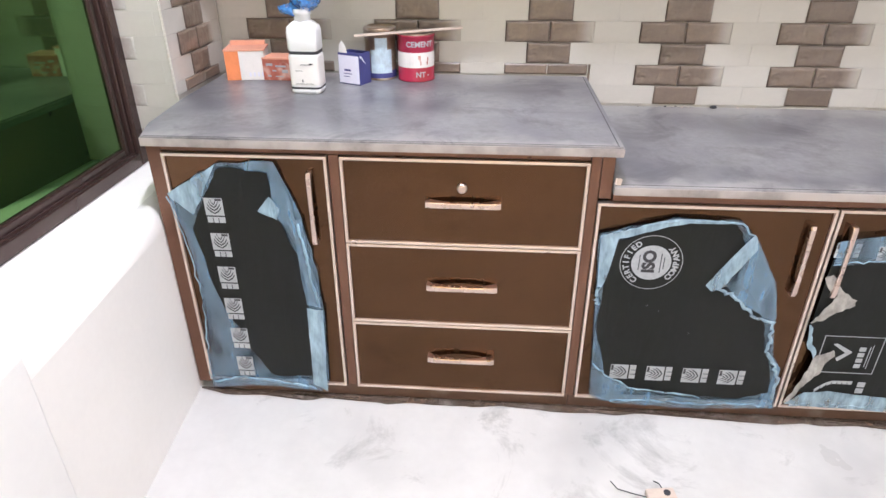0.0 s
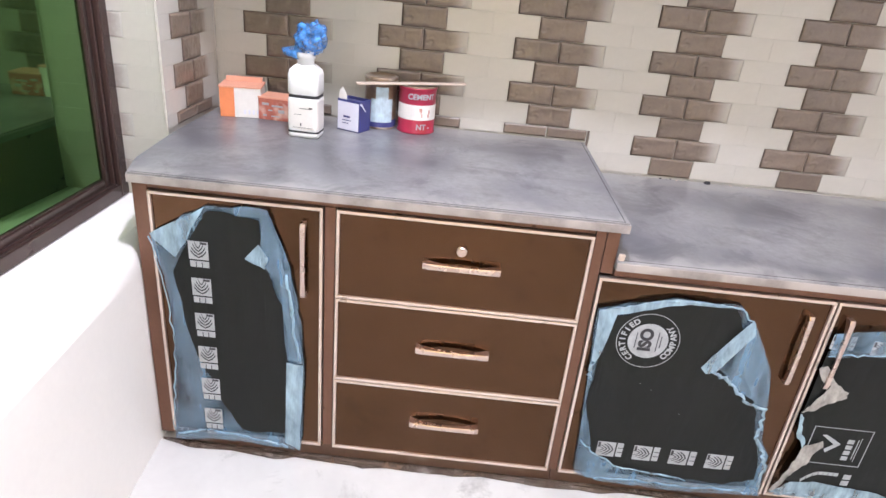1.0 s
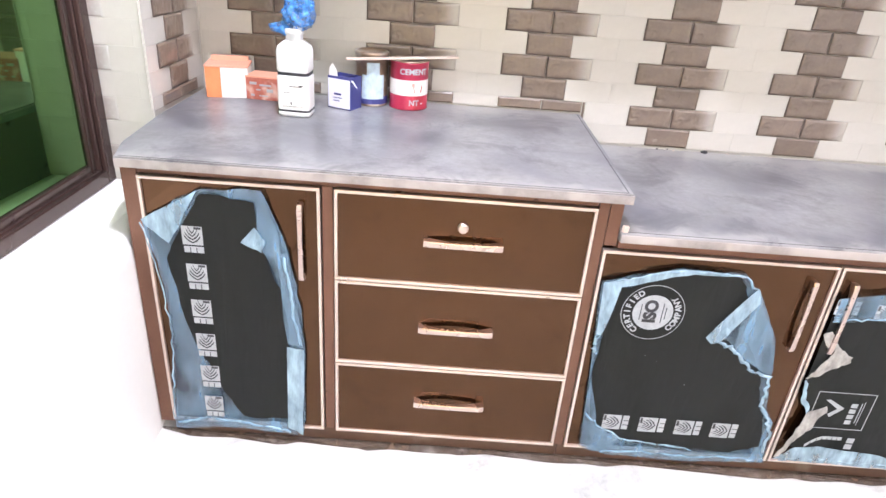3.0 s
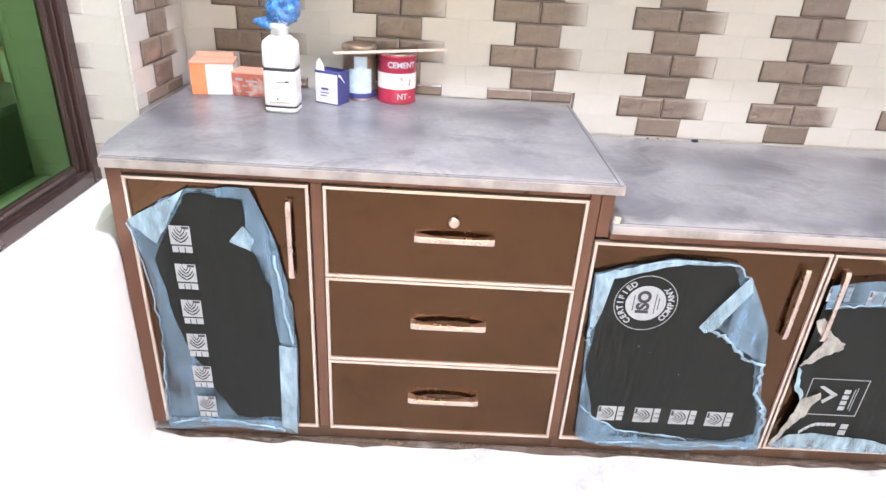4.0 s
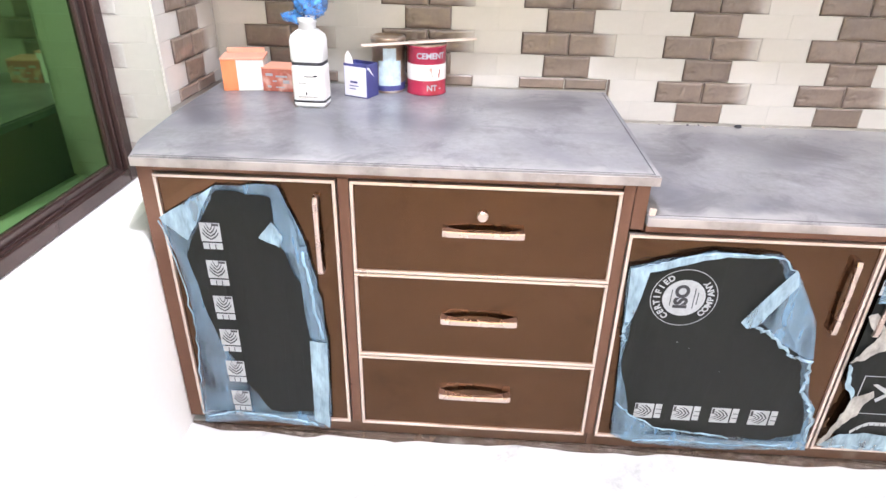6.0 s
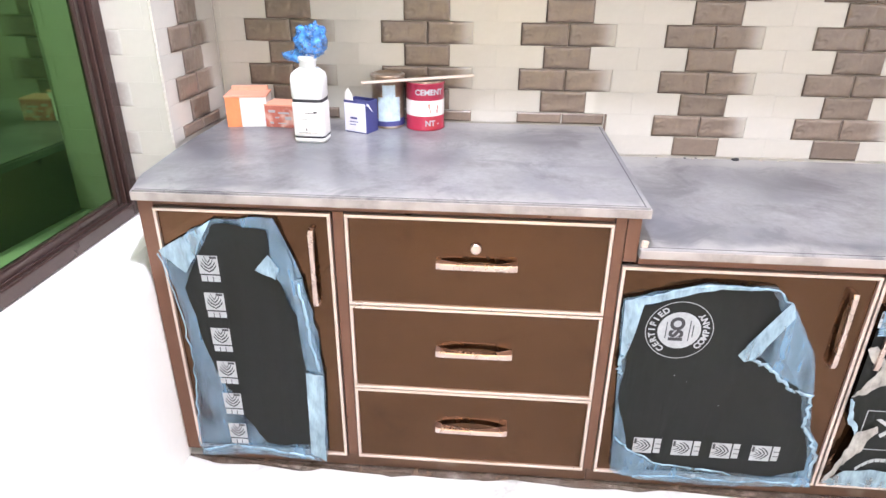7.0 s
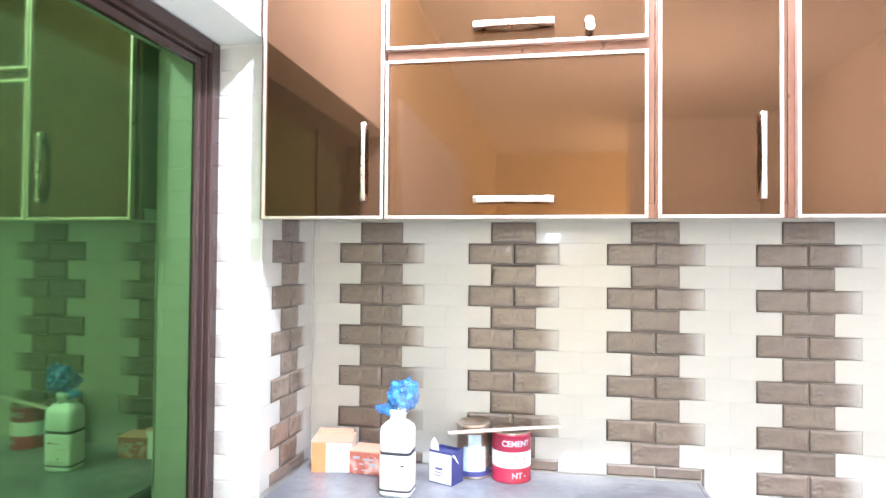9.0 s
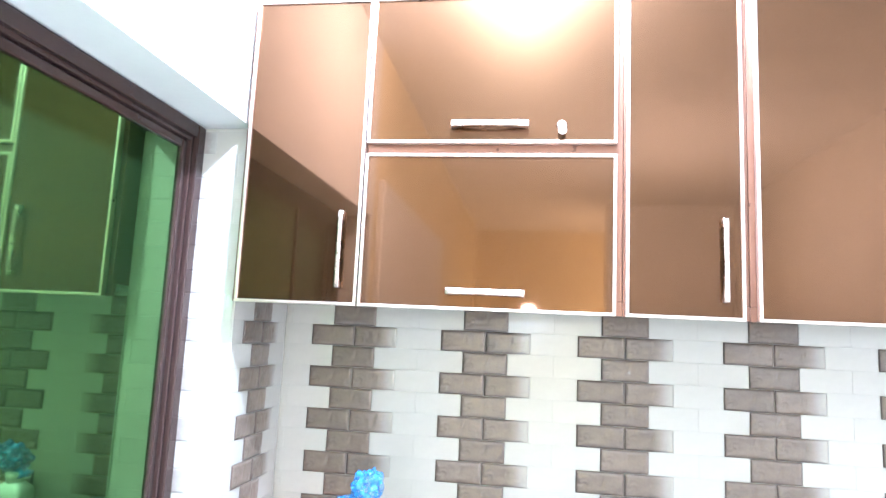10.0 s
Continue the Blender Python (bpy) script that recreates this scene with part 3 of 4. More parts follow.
ridge(film, [(0.605, 0.16), (0.64, 0.125), (0.70, 0.092), (0.78, 0.076), (0.90, 0.068)], 29, 0.002)
ridge(film, [(0.594, 0.39), (0.590, 0.35), (0.600, 0.335)], 30)
ridge(film, [(0.584, 0.517), (0.66, 0.541), (0.746, 0.563), (0.82, 0.560), (0.883, 0.558), (0.917, 0.522)], 41, 0.0016)
ridge(film, [(0.66, 0.044), (0.76, 0.052), (0.86, 0.046), (0.97, 0.054), (1.06, 0.05)], 42, 0.0022)
# round seal: a white disc, a thin outer ring, curved lettering
seal = part("seal_disc", move(join(lathe([(0.0445, 0), (0.0445, 0.0004)], 40)), 0, 0, 0), PRINT, film, "white round printed seal")
seal.matrix_local = pose(0.704, -0.0110, 0.452, 90)
outer = bmesh.new()
for k in range(48):
    a, b = 2 * math.pi * k / 48, 2 * math.pi * (k + 1) / 48
    outer.faces.new([outer.verts.new((0.704 + r * math.cos(t), -0.0112, 0.452 + r * math.sin(t))) for r, t in ((0.0685, a), (0.0700, a), (0.0700, b), (0.0685, b))])
for text, mid, side in (("CERTIFIED", 180, 1), ("COMPANY", 0, -1)):
    span = 13.5
    for k, ch in enumerate(text):
        off = (k - (len(text) - 1) / 2) * span
        ang = mid - off if side > 0 else mid + off
        glyph = words(ch, 0.0185, 0.035)
        r = 0.0560
        move(glyph, 0.704 + r * math.cos(radians(ang)), -0.0112, 0.452 + r * math.sin(radians(ang)), ang - 90 if side > 0 else ang + 90)
        outer = join(outer, glyph)
part("seal_lettering", outer, PRINT, film, "white lettering in a ring")
iso = join(move(words("ISO", 0.038, 0.05), 0.700, -0.0125, 0.455, 90))
for k, (u, w) in enumerate(((0.676, 0.04), (0.724, 0.05), (0.731, 0.03))):
    chamfer_box(iso, u, u + 0.002, -0.0125, -0.012, 0.452 - w / 2, 0.452 + w / 2)
part("seal_lettering", iso, INK, film, "dark lettering across the seal")
for k in range(4):
    leaf_mark(film, 0.676 + 0.0885 * k, 0.137 - 0.001 * k, -0.0112, 90)
for x, z, s in ((0.712, 0.337, 1.0), (0.741, 0.322, 0.6), (0.820, 0.262, 0.8)):
    part("dust_speck", move(lathe([(0.0012 * s, 0), (0.0014 * s, 0.0005)], 6), x, -0.0105, z), PRINT, film)

film = thing("protective_film", "torn dark protective film with a boxed emblem on the door", "film", "protective films", FLAT)
part("black_sheet", sheet([(1.098, 0.475), (1.48, 0.485), (1.50, 0.080), (1.16, 0.085), (1.112, 0.100), (1.128, 0.140), (1.150, 0.170), (1.128, 0.215), (1.100, 0.262), (1.096, 0.300), (1.140, 0.335), (1.165, 0.368), (1.128, 0.402), (1.108, 0.440)], -0.0075, seed=32, wrinkle=0.002), FILM, film, "black printed film face")
fold(film, [(1.088, 0.308), (1.105, 0.337), (1.125, 0.375), (1.134, 0.401), (1.174, 0.375), (1.175, 0.361), (1.140, 0.340), (1.117, 0.317)], 0.017, 33, "grey twisted film flap", GREYFILM)
fold(film, [(1.090, 0.430), (1.107, 0.439), (1.134, 0.401), (1.125, 0.375)], 0.013, 37, "grey twisted film flap", GREYFILM)
fold(film, [(1.089, 0.303), (1.100, 0.294), (1.107, 0.255), (1.127, 0.220), (1.122, 0.208), (1.098, 0.247)], 0.016, 34, "grey twisted film flap", MILK2)
fold(film, [(1.127, 0.217), (1.164, 0.235), (1.170, 0.217), (1.151, 0.193), (1.146, 0.159), (1.127, 0.133), (1.117, 0.119), (1.095, 0.070), (1.085, 0.067), (1.112, 0.140), (1.121, 0.183)], 0.018, 38, "grey twisted film flap", GREYFILM)
fold(film, [(1.095, 0.520), (1.22, 0.542), (1.46, 0.540), (1.47, 0.490), (1.2, 0.473), (1.100, 0.462)], 0.012, 35, "milky folded film hem", MILK)
fold(film, [(1.090, 0.060), (1.130, 0.100), (1.200, 0.106), (1.326, 0.094), (1.42, 0.070), (1.53, 0.066), (1.53, 0.050), (1.30, 0.052)], 0.013, 36, "pale crumpled film hem")
ridge(film, [(1.10, 0.055), (1.17, 0.068), (1.26, 0.062), (1.36, 0.066), (1.50, 0.060)], 46, 0.0018)
ridge(film, [(1.10, 0.464), (1.17, 0.473), (1.28, 0.480), (1.42, 0.486)], 47, 0.0014)
box_print = bmesh.new()
for a, b, c, d in ((1.136, 1.274, 0.2710, 0.2728), (1.150, 1.274, 0.164, 0.166), (1.136, 1.138, 0.205, 0.271), (1.272, 1.274, 0.166, 0.271), (1.247, 1.249, 0.185, 0.245), (1.253, 1.2545, 0.180, 0.250)):
    chamfer_box(box_print, a, b, -0.0112, -0.0107, c, d)
for k in range(4):
    chamfer_box(box_print, 1.224, 1.239, -0.0112, -0.0107, 0.181 + 0.0165 * k, 0.193 + 0.0165 * k)
for p in ([(1.160, 0.249), (1.170, 0.251), (1.210, 0.228), (1.198, 0.222)], [(1.198, 0.228), (1.210, 0.226), (1.182, 0.199), (1.176, 0.208)]):
    box_print.faces.new([box_print.verts.new((x, -0.0112, z)) for x, z in p])
arc = [(1.152 + 0.012 * k, 0.100 + 0.030 * math.sin(min(1.0, k / 3.5) * math.pi / 2)) for k in range(8)]
for (ax, az), (bx, bz) in zip(arc, arc[1:]):
    box_print.faces.new([box_print.verts.new((x, -0.0112, z)) for x, z in ((ax, az + 0.010), (bx, bz + 0.010), (bx, bz), (ax + 0.002, az))])
for k in range(2):
    chamfer_box(box_print, 1.250, 1.268, -0.0112, -0.0107, 0.104 + 0.019 * k, 0.119 + 0.019 * k)
part("boxed_print", box_print, PRINT, film, "white outlined box with a tick")
leaf_mark(film, 1.115, 0.50, -0.0135, 90, 0.036)
leaf_mark(film, 1.205, 0.495, -0.0135, 90, 0.036)

# ---- things on the worktop ----
TOP = 0.7225
ORANGE = material("orange_card", (0.78, 0.26, 0.10), 0.55, 0, 0.12, 20, 150, 0.1)
SALMON = material("faded_orange_card", (0.74, 0.36, 0.24), 0.6, 0, 0.12, 20, 150, 0.1)
CARD = material("white_card", (0.80, 0.77, 0.73), 0.55, 0, 0.06, 20, 150, 0.1)
BRICKRED = material("brick_red_card", (0.42, 0.12, 0.08), 0.5, 0, 0.25, 40, 150, 0.1, stain=(0.62, 0.40, 0.33), stain_at=0.56)
NAVY = material("navy_card", (0.05, 0.055, 0.20), 0.45, 0, 0.15, 20, 150, 0.1)
LILAC = material("pale_lilac_label", (0.74, 0.74, 0.84), 0.5, 0, 0.06, 30, 150, 0.0)
PLASTIC = material("white_plastic", (0.85, 0.85, 0.84), 0.35, 0, 0.03, 20, 150, 0.05)
BAG = material("blue_plastic_bag", (0.08, 0.25, 0.62), 0.2, 0, 0.5, 38, 110, 0.5, 0.004, alpha=0.8, veil=(0.30, 0.88))
RED = material("red_tin_paint", (0.36, 0.024, 0.060), 0.32, 0, 0.15, 20, 150, 0.05, stain=(0.30, 0.015, 0.02), stain_at=0.62)
TIN = material("worn_tin", (0.26, 0.19, 0.13), 0.35, 0.6, 0.3, 25, 150, 0.15, stain=(0.45, 0.40, 0.34), stain_at=0.58)
RAG = material("pale_blue_smear", (0.50, 0.62, 0.70), 0.5, 0, 0.25, 40, 150, 0.3)
STICK = material("pale_batten", (0.60, 0.50, 0.42), 0.5, 0, 0.12, 30, 200, 0.1)


def bars(parent, mat, spots, y, label):
    for x, z, w, h in spots:
        part("print", box(x - w / 2, x + w / 2, y - 0.0005, y + 0.0002, z - h / 2, z + h / 2), mat, parent, label)


# small orange and white carton
c = thing("carton", "small orange and white cardboard carton, lid shut", "box", "", pose(-0.395, 0.565, TOP, 0, 0, 10))
part("side", box(-0.056, -0.016, -0.045, 0.045, 0, 0.082, 0.001), ORANGE, c, "orange carton end")
part("front_label", box(-0.016, 0.056, -0.045, 0.045, 0, 0.082, 0.001), CARD, c, "white carton front")
part("lid", box(-0.058, 0.058, -0.047, 0.047, 0.082, 0.087, 0.0015), SALMON, c, "faded orange lid")
part("lid_flap", move(box(-0.050, 0.050, 0.030, 0.047, 0.087, 0.099, 0.001)), SALMON, c)
bars(c, LILAC, [(0.012 + 0.012 * k, 0.016, 0.005, 0.012) for k in range(4)], -0.0455, "small dark print")
# brick-red carton
c = thing("carton", "small brick-red carton with white print", "box", "", pose(-0.290, 0.560, TOP, 0, 0, -4))
part("body", box(-0.045, 0.045, -0.038, 0.038, 0, 0.060, 0.002), BRICKRED, c)
part("lid", box(-0.046, 0.046, -0.039, 0.039, 0.060, 0.064, 0.001), SALMON, c, "faded red lid")
bars(c, PRINT, [(-0.024, 0.045, 0.020, 0.007), (0.010, 0.041, 0.032, 0.005), (-0.010, 0.028, 0.012, 0.004), (0.022, 0.027, 0.018, 0.009), (-0.026, 0.013, 0.010, 0.006), (0.004, 0.012, 0.024, 0.003)], -0.0385, "worn white print")
# square white bottle with a blue bag on its neck
b = thing("bottle", "square white plastic bottle with a blue bag over its neck", "bottle", "", pose(-0.170, 0.405, TOP, 0, 0, -3))


def rounded_body(profile, corner=0.32, n=32):
    """A body of rounded square section from (half width, half depth, height) rows."""
    bm = bmesh.new()
    rings = []
    for w, dp, z in profile:
        r = []
        for i in range(n):
            a = 2 * math.pi * (i + 0.5) / n
            c, s = math.cos(a), math.sin(a)
            r.append(bm.verts.new((w * math.copysign(abs(c) ** corner, c), dp * math.copysign(abs(s) ** corner, s), z)))
        rings.append(r)
    for a, b2 in zip(rings, rings[1:]):
        for i in range(n):
            j = (i + 1) % n
            bm.faces.new((a[i], a[j], b2[j], b2[i]))
    bm.faces.new(rings[0][::-1])
    bm.faces.new(rings[-1])
    return bm


part("body", rounded_body([(0.037, 0.029, 0.0), (0.041, 0.033, 0.006), (0.041, 0.033, 0.012), (0.039, 0.031, 0.016), (0.041, 0.033, 0.020), (0.041, 0.033, 0.100),
                           (0.0385, 0.031, 0.105), (0.0385, 0.031, 0.112), (0.041, 0.033, 0.117), (0.041, 0.033, 0.160), (0.038, 0.030, 0.172), (0.028, 0.022, 0.181), (0.022, 0.019, 0.185)]), PLASTIC, b, "", True)
part("neck", lathe([(0.021, 0.184), (0.021, 0.200), (0.0235, 0.201), (0.0235, 0.212), (0.020, 0.214)], 24), PLASTIC, b, "", True)
part("label", rounded_body([(0.0414, 0.0334, 0.024), (0.0414, 0.0334, 0.098)]), CARD, b, "white paper label")
part("band", rounded_body([(0.0398, 0.0322, 0.104), (0.0398, 0.0322, 0.1115)]), INK, b, "dark band round the waist")
part("band", rounded_body([(0.0410, 0.0331, 0.0135), (0.0410, 0.0331, 0.0185)]), INK, b, "dark band near the foot")
bars(b, INK, [(0.008, 0.078, 0.030, 0.0014), (0.022, 0.080, 0.010, 0.003), (-0.004, 0.036, 0.003, 0.007), (-0.012, 0.062, 0.02, 0.0008), (0.0, 0.028, 0.05, 0.0008)], -0.0338, "small dark print")
bm = bmesh.new()
bmesh.ops.create_icosphere(bm, subdivisions=4, radius=0.040)
for v in bm.verts:
    q = v.co.normalized()
    f = 0.98 + 0.42 * noise.noise(q * 2.2 + Vector((3, 1, 7))) + 0.30 * abs(noise.noise(q * 3.4)) + 0.10 * abs(noise.noise(q * 8)) + 0.05 * math.sin(q.x * 14 + q.y * 9 + q.z * 5)
    v.co = Vector((q.x * 0.036 * f + 0.012 + 0.004 * q.z, q.y * 0.034 * f, q.z * 0.040 * f + 0.245))
    if q.z < -0.55:
        v.co.x, v.co.y = v.co.x * 0.72, v.co.y * 0.75
part("bag", bm, BAG, b, "crumpled blue plastic bag", True)
part("bag_tail", move(sheet([(-0.016, 0.235), (-0.058, 0.222), (-0.052, 0.205), (-0.022, 0.198), (0.0, 0.20), (0.004, 0.23)], -0.012, 0.0008, 0.003, 3, 0.01, 44, 0.008)), BAG, b, "loose end of the bag", True)
# open navy carton
c = thing("carton", "open navy carton with a pale label and raised flap", "box", "", pose(-0.064, 0.516, TOP, 0, 0, -24))
bm = box(-0.036, 0.036, -0.027, -0.0255, 0, 0.086)
chamfer_box(bm, -0.036, 0.036, 0.0255, 0.027, 0, 0.086)
chamfer_box(bm, -0.036, -0.0345, -0.0255, 0.0255, 0, 0.086)
chamfer_box(bm, 0.0345, 0.036, -0.0255, 0.0255, 0, 0.086)
chamfer_box(bm, -0.0345, 0.0345, -0.0255, 0.0255, 0, 0.002)
part("body", bm, NAVY, c)
part("label", box(-0.0345, 0.0345, -0.0285, -0.0272, 0.003, 0.080, 0.0004), LILAC, c, "pale lilac front label")
part("flap", sheet([(-0.036, 0.084), (-0.008, 0.084), (-0.013, 0.102), (-0.024, 0.118), (-0.034, 0.106)], -0.020, 0.001, 0.001, 2, 0.004, 51, 0.01), CARD, c, "raised white flap")
part("flap", sheet([(0.010, 0.086), (0.042, 0.080), (0.056, 0.062), (0.042, 0.074)], -0.022, 0.001, 0.001, 2, 0.004, 52, 0.01), LILAC, c, "bent side flap")
part("flap", box(-0.030, 0.034, -0.02, 0.02, 0.078, 0.0795), NAVY, c)
bars(c, NAVY, [(-0.004, 0.040, 0.022, 0.005), (-0.004, 0.030, 0.028, 0.002), (-0.008, 0.022, 0.02, 0.002)], -0.0288, "small navy print")
# worn tin with a red foot
c = thing("paint_tin", "worn brown tin smeared pale blue, lid on", "tin", "", pose(0.000, 0.588, TOP))
part("body", lathe([(0.046, 0), (0.047, 0.002), (0.045, 0.005), (0.045, 0.128), (0.047, 0.131), (0.047, 0.134)], 36), TIN, c, "", True)
part("foot_band", lathe([(0.0456, 0.006), (0.0456, 0.026)], 36), NAVY, c, "dark blue band")
part("lid", lathe([(0.0465, 0.134), (0.0475, 0.137), (0.0475, 0.143), (0.042, 0.146), (0.040, 0.143), (0.015, 0.143)], 36), TIN, c, "dull metal lid", True)
bm = bmesh.new()
cells = 9
for i in range(cells):
    for k in range(9):
        a0, a1 = radians(-118 + 9 * i), radians(-118 + 9 * (i + 1))
        z0 = 0.020 + 0.011 * k
        if k > 5 and (i < 2 or i > 6):
            continue
        bm.faces.new([bm.verts.new((0.0461 * math.cos(a), 0.0461 * math.sin(a), z)) for a, z in ((a0, z0), (a1, z0), (a1, z0 + 0.011), (a0, z0 + 0.011))])
part("smear", bm, RAG, c, "pale blue smear")
# red tin with a white band
c = thing("paint_tin", "red tin with a white band and white lettering", "tin", "", pose(0.106, 0.580, TOP, 0, 0, 8))
part("body", lathe([(0.053, 0), (0.0545, 0.002), (0.0525, 0.006), (0.0525, 0.122), (0.0545, 0.125), (0.0545, 0.128)], 40), RED, c, "", True)
part("lid", lathe([(0.054, 0.128), (0.054, 0.131), (0.050, 0.133), (0.048, 0.130), (0.010, 0.130)], 40), TIN, c, "dull metal lid", True)
part("band", lathe([(0.0529, 0.040), (0.0529, 0.082)], 40), CARD, c, "white painted band")


def wrap(bm, radius):
    """Bends flat lettering round a tin that faces -y."""
    for v in bm.verts:
        a = v.co.x / radius
        d = radius - v.co.y
        v.co.x, v.co.y = d * math.sin(a), -d * math.cos(a)
    return bm


part("lettering", wrap(move(words("CEMENT", 0.021), 0.010, -0.0004, 0.104), 0.0526), PRINT, c, "white lettering")
part("lettering", wrap(move(words("NT -", 0.021), 0.018, -0.0004, 0.020), 0.0526), PRINT, c, "white lettering")
bm = box(0.008, 0.036, -0.0005, 0, 0.058, 0.069)
chamfer_box(bm, 0.004, 0.012, -0.0005, 0, 0.064, 0.074)
chamfer_box(bm, 0.010, 0.014, -0.0005, 0, 0.048, 0.058)
chamfer_box(bm, 0.030, 0.034, -0.0005, 0, 0.048, 0.058)
part("print", wrap(bm, 0.0531), BRICKRED, c, "dark red emblem")
# batten laid over both tins
bm = box(-0.155, 0.155, -0.010, 0.010, 0, 0.0045, 0.001)
for v in bm.verts:
    v.co.z += 0.004 * math.sin(v.co.x * 9)
solo("batten", bm, STICK, "thin pale batten laid across two tins", "stick", m=pose(0.090, 0.553, TOP + 0.134, 0, -0.5, 17))

# ---- small things on the floor and worktop ----
c = thing("wire_connector", "cream plastic connector with two thin wires on the floor", "connector", "", pose(0.735, -0.285, 0.0, 0, 0, 8))
part("body", box(-0.032, 0.032, -0.014, 0.016, 0.0, 0.020, 0.004), STICK, c)
part("socket", move(lathe([(0.007, 0.0195), (0.008, 0.023), (0.005, 0.023)], 12), 0.012, 0.0, 0.0), INK, c, "dark socket")
part("wire", tube([(-0.030, 0.0, 0.010), (-0.06, 0.01, 0.012), (-0.088, 0.03, 0.006), (-0.096, 0.055, 0.003)], 0.0014, 6), INK, c, "thin dark wire")
part("wire", tube([(0.010, 0.014, 0.012), (0.006, 0.03, 0.016), (0.0, 0.045, 0.008)], 0.0014, 6), INK, c, "thin dark wire")
rng = random.Random(4)
for k in range(14):
    s = rng.uniform(0.0012, 0.004)
    x = rng.choice((rng.uniform(0.70, 1.4), rng.uniform(0.85, 1.1)))
    bm = bmesh.new()
    bmesh.ops.create_icosphere(bm, subdivisions=1, radius=s)
    for v in bm.verts:
        v.co = Vector((v.co.x * rng.uniform(0.8, 1.6), v.co.y * rng.uniform(0.8, 1.3), v.co.z * 0.6))
    solo("mortar_crumb", bm, STICK if k % 3 else INK, "crumb of mortar on the worktop by the wall", "crumb", m=pose(x, rng.uniform(0.622, 0.636), 0.6375 + s * 0.3))
bm = bmesh.new()
bmesh.ops.create_icosphere(bm, subdivisions=2, radius=0.006)
for v in bm.verts:
    v.co = Vector((v.co.x * 1.9, v.co.y * 1.1, v.co.z * 0.8)) * (1 + 0.35 * noise.noise(v.co * 260))
solo("mortar_crumb", bm, INK, "dark lump of dried mortar on the worktop by the wall", "crumb", m=pose(0.995, 0.628, 0.6395))
solo("wood_chip", box(-0.006, 0.006, -0.004, 0.004, 0, 0.014, 0.001), STICK, "small pale wood chip beside the worktop end", "chip", m=pose(0.607, -0.004, 0.6365, 0, 8, 20))

# Thin translucent strip on the floor that continues the plinth's brown.
FLOOR_STRIP = material("plinth_brown_strip", (0.125, 0.085, 0.058), 0.8, 0, 0.15, 10, 60, 0.3, 0.002, alpha=0.7, veil=(0.25, 0.85))
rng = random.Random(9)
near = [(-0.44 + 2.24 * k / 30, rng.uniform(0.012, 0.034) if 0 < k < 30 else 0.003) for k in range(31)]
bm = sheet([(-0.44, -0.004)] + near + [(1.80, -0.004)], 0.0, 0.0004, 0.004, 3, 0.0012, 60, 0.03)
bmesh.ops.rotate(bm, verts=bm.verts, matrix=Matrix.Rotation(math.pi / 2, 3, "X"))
solo("mortar_smear", bm, FLOOR_STRIP, "thin translucent brown strip on the floor along the plinth", "smear", "stuff", m=pose(0, 0.004, 0.0022))

# ---- glazed bricks, laid in running bond ----
PITCH, BW, BH = 0.388, 0.388 / 3, 0.0607


def brick_mesh(name, w, h, deep, mat, slope):
    """A pillow-faced brick of the tile relief, its back at y = 0 and its face towards -y."""
    bm = bmesh.new()
    rings = []
    for inset, y in ((0.0, 0.001), (0.0, -deep * 0.35), (slope, -deep)):
        rings.append([bm.verts.new((sx * (w / 2 - inset), y, sz * (h / 2 - inset))) for sx, sz in ((-1, -1), (1, -1), (1, 1), (-1, 1))])
    for a, b in zip(rings, rings[1:]):
        for k in range(4):
            bm.faces.new((a[k], a[(k + 1) % 4], b[(k + 1) % 4], b[k]))
    bm.faces.new(rings[-1])
    return mesh_of(name, bm, mat)


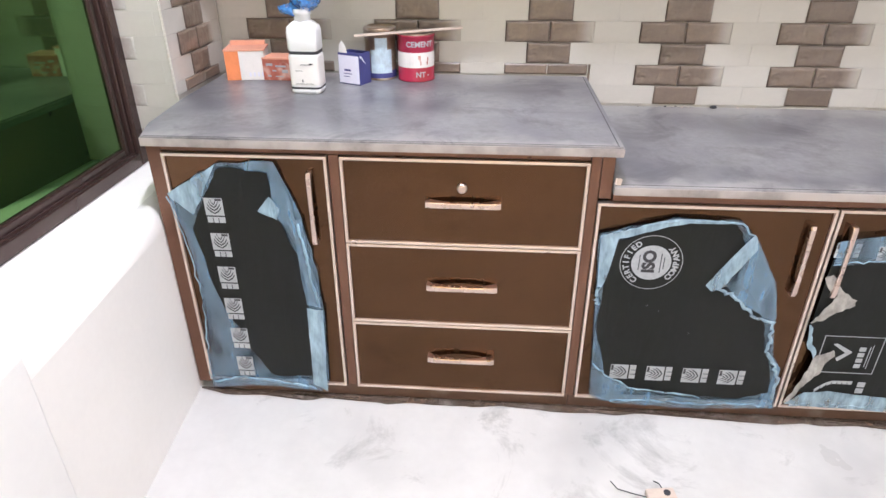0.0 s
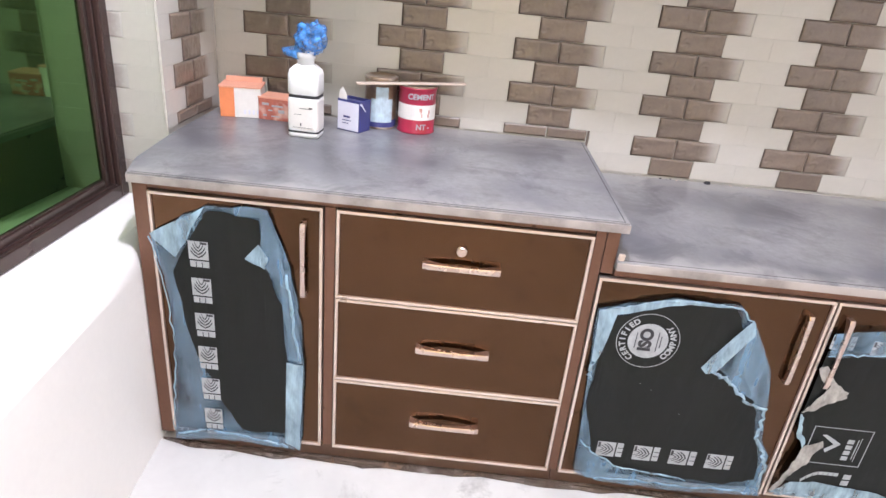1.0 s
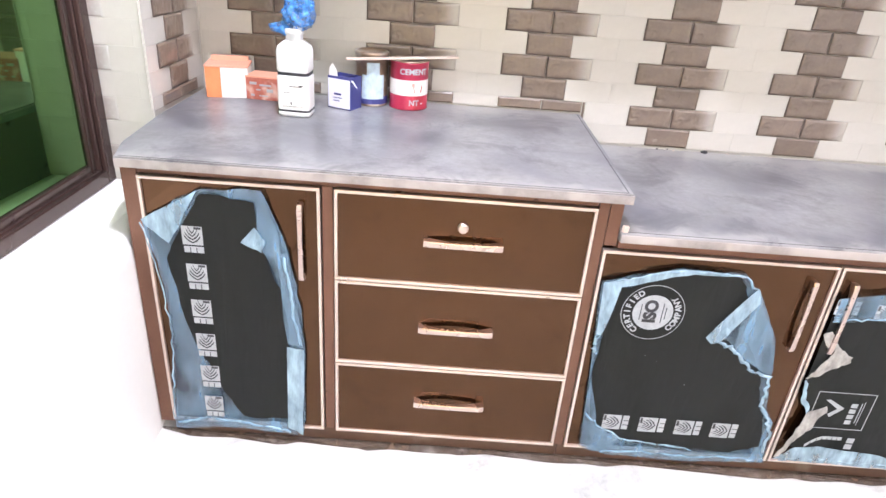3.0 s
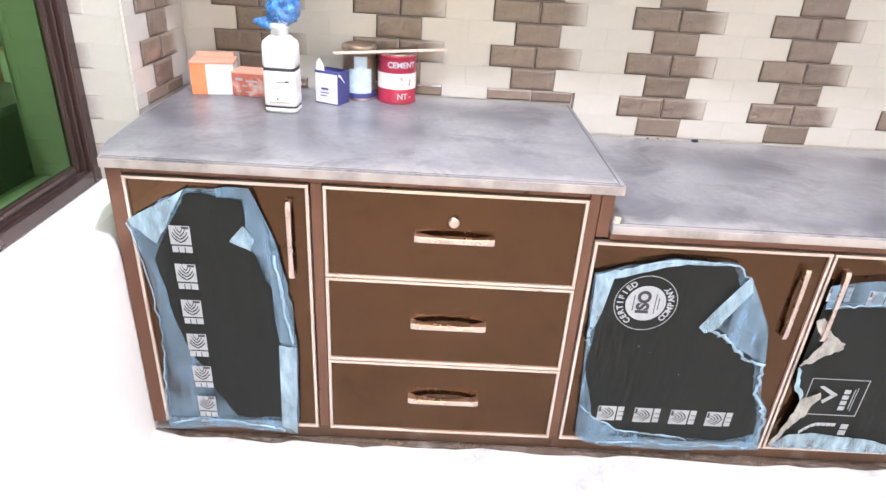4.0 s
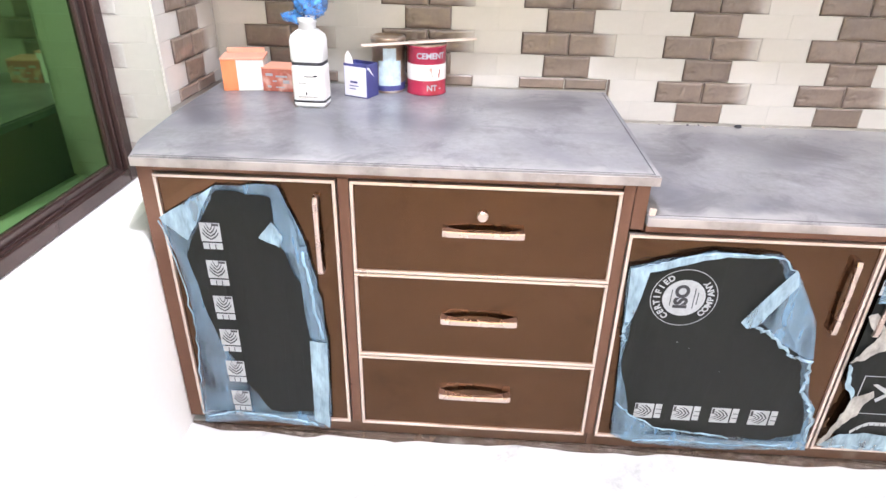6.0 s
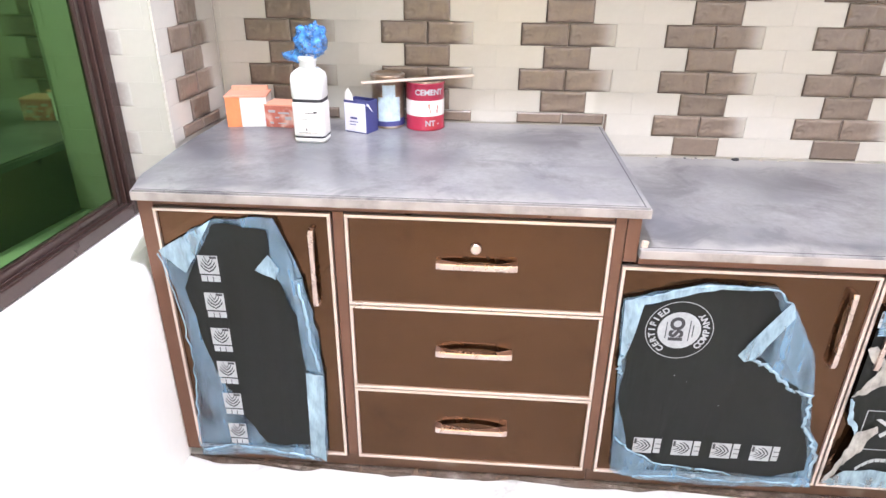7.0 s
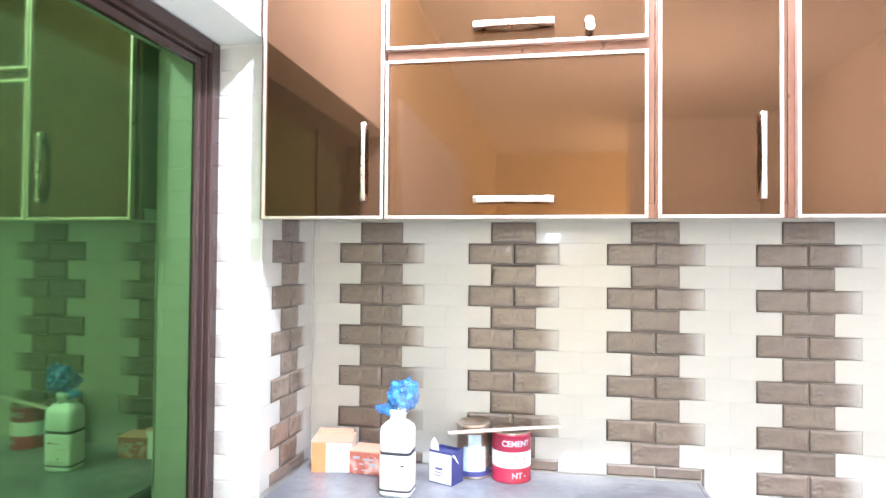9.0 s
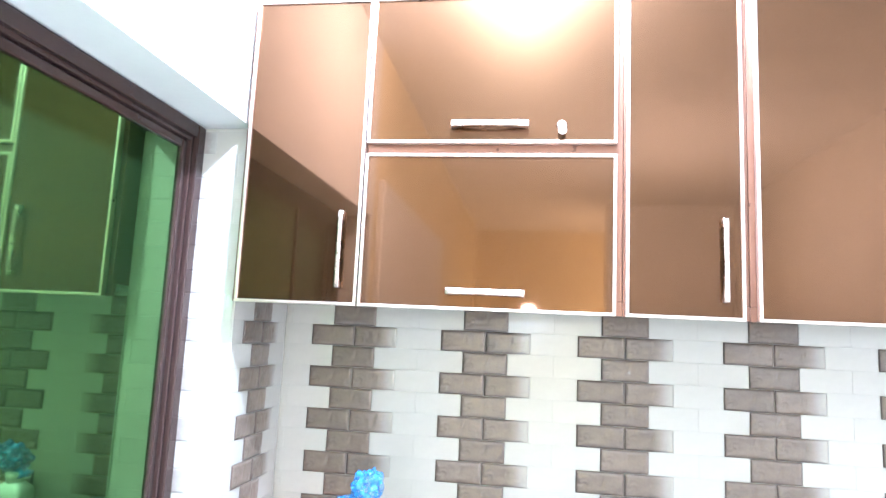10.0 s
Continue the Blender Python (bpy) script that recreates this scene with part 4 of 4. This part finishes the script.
def carved_mesh(name, w, h, deep, mat, seed, sink=False):
    """A brown pillow brick with rounded sides, dark left and lower edges and a small carved leaf; it may sink at one end."""
    rim_at = (0.0, 0.0012, 0.003, 0.0055, 0.009)

    def spaced(size, mid):
        a = [-size / 2 + r for r in rim_at]
        return a + [(size - 0.018) * (k / mid - 0.5) for k in range(1, mid)] + [-v for v in reversed(a)]

    xs, zs = spaced(w, 26), spaced(h, 11)
    bm = bmesh.new()
    grid = []
    for z in zs:
        row = []
        for x in xs:
            rim = min(w / 2 - abs(x), h / 2 - abs(z))
            t = min(rim / 0.0075, 1)
            y = deep * (0.2 + 0.8 * (1 - (1 - t) ** 2))
            u, v = (x / w + 0.36) * 2.1, z / h + 0.05
            r = math.hypot(u, v)
            leaf = math.exp(-(r / 0.26) ** 2) * math.cos(r * 26 + math.atan2(v, u) * 3 + seed)
            corner = math.exp(-((x / w - 0.43) * 16) ** 2 - ((z / h + 0.33) * 7) ** 2)
            tick = math.exp(-((x / w - 0.06 - 0.10 * z / h) * 55) ** 2 - ((z / h - 0.08) * 4) ** 2)
            crest = math.exp(-((z / h + 0.26 + 0.04 * math.sin(x * 90 + seed)) * 16) ** 2) * (0.5 + 0.5 * math.sin(x * 60 + seed))
            y += t * (0.0021 * leaf - 0.0034 * corner - 0.0022 * tick + 0.0012 * crest + 0.0013 * noise.noise(Vector((x * 55, z * 70, seed))) + 0.0006 * noise.noise(Vector((x * 160, z * 190, seed))))
            if sink:
                y = 0.0008 + (y - 0.0008) * (1 - 0.6 * max(0.0, min(1.0, (x / w - 0.05) / 0.42)))
            row.append(bm.verts.new((x, -y, z)))
        grid.append(row)
    for j in range(len(zs) - 1):
        for i in range(len(xs) - 1):
            f = bm.faces.new((grid[j][i], grid[j][i + 1], grid[j + 1][i + 1], grid[j + 1][i]))
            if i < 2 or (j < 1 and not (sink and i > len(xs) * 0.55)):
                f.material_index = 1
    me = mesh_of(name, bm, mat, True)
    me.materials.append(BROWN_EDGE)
    if me.polygons[200].normal.y > 0:
        me.flip_normals()
    return me


size = (BW - 0.0014, BH - 0.0014, 0.0052)
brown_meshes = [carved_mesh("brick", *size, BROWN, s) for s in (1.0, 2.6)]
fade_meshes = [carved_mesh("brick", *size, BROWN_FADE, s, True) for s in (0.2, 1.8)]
cream_mesh = brick_mesh("brick", BW, BH, 0.0008, CREAM, 0.0003)
cut = {}


def lay(parent, x_from, x_to, first, z_low, z_high, place, tone=None, wide=BW):
    """Bricks between two ends; first is the left edge of a brown pair in some even course."""
    tone = tone or BROWN
    squeeze = Matrix.Diagonal((wide / BW, 1, 1, 1))
    for row in range(-4, 19):
        zc = 0.757 + row * BH - BH / 2
        z0, z1 = max(zc - BH / 2, z_low), min(zc + BH / 2, z_high)
        if z1 - z0 < 0.008:
            continue
        odd = row % 2
        k0 = math.floor((x_from - first) / wide) - 1
        for k in range(k0, k0 + math.ceil((x_to - x_from) / wide) + 4):
            xa = first + k * wide + (wide / 2 if odd else 0)
            a, b = max(xa, x_from), min(xa + wide, x_to)
            if b - a < 0.008:
                continue
            brown = k % 3 == 0 if odd else k % 3 in (0, 1)
            whole = b - a > wide - 0.001 and z1 - z0 > BH - 0.001
            if whole:
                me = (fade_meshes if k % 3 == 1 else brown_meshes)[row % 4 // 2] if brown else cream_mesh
            else:
                gap = 0.003 if brown and tone is not GLARE_PALE else 0.0
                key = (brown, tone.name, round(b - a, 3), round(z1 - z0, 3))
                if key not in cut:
                    deep = 0.0008 if not brown else 0.0016 if tone is GLARE_PALE else 0.0038
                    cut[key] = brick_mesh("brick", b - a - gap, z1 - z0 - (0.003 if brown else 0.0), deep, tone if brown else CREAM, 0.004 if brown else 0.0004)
                me = cut[key]
            ob = new("brick", me)
            ob.parent = parent
            ob.matrix_local = place((a + b) / 2, (z0 + z1) / 2) @ (squeeze if whole else Matrix())


COURSE = 0.757
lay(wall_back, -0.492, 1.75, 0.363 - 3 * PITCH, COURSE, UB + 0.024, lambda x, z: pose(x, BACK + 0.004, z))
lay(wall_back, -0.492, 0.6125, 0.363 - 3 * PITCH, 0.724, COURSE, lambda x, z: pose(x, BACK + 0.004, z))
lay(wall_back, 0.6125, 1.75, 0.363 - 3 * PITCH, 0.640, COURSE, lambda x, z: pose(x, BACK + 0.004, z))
lay(wall_left, JAMB, 0.641, 0.379 - 6 * 0.108, 0.724, UB + 0.024, lambda x, z: pose(SIDE - 0.004, x, z, 0, 0, 90), None, 0.108)
# Window return: brown bricks in the colour lightened for glare.
lay(wall_left, -0.645, SIDE, -0.583 - BW * 2, SILL + 0.002, HEAD - 0.002, lambda x, z: pose(x, JAMB + 0.004, z), GLARE_PALE)
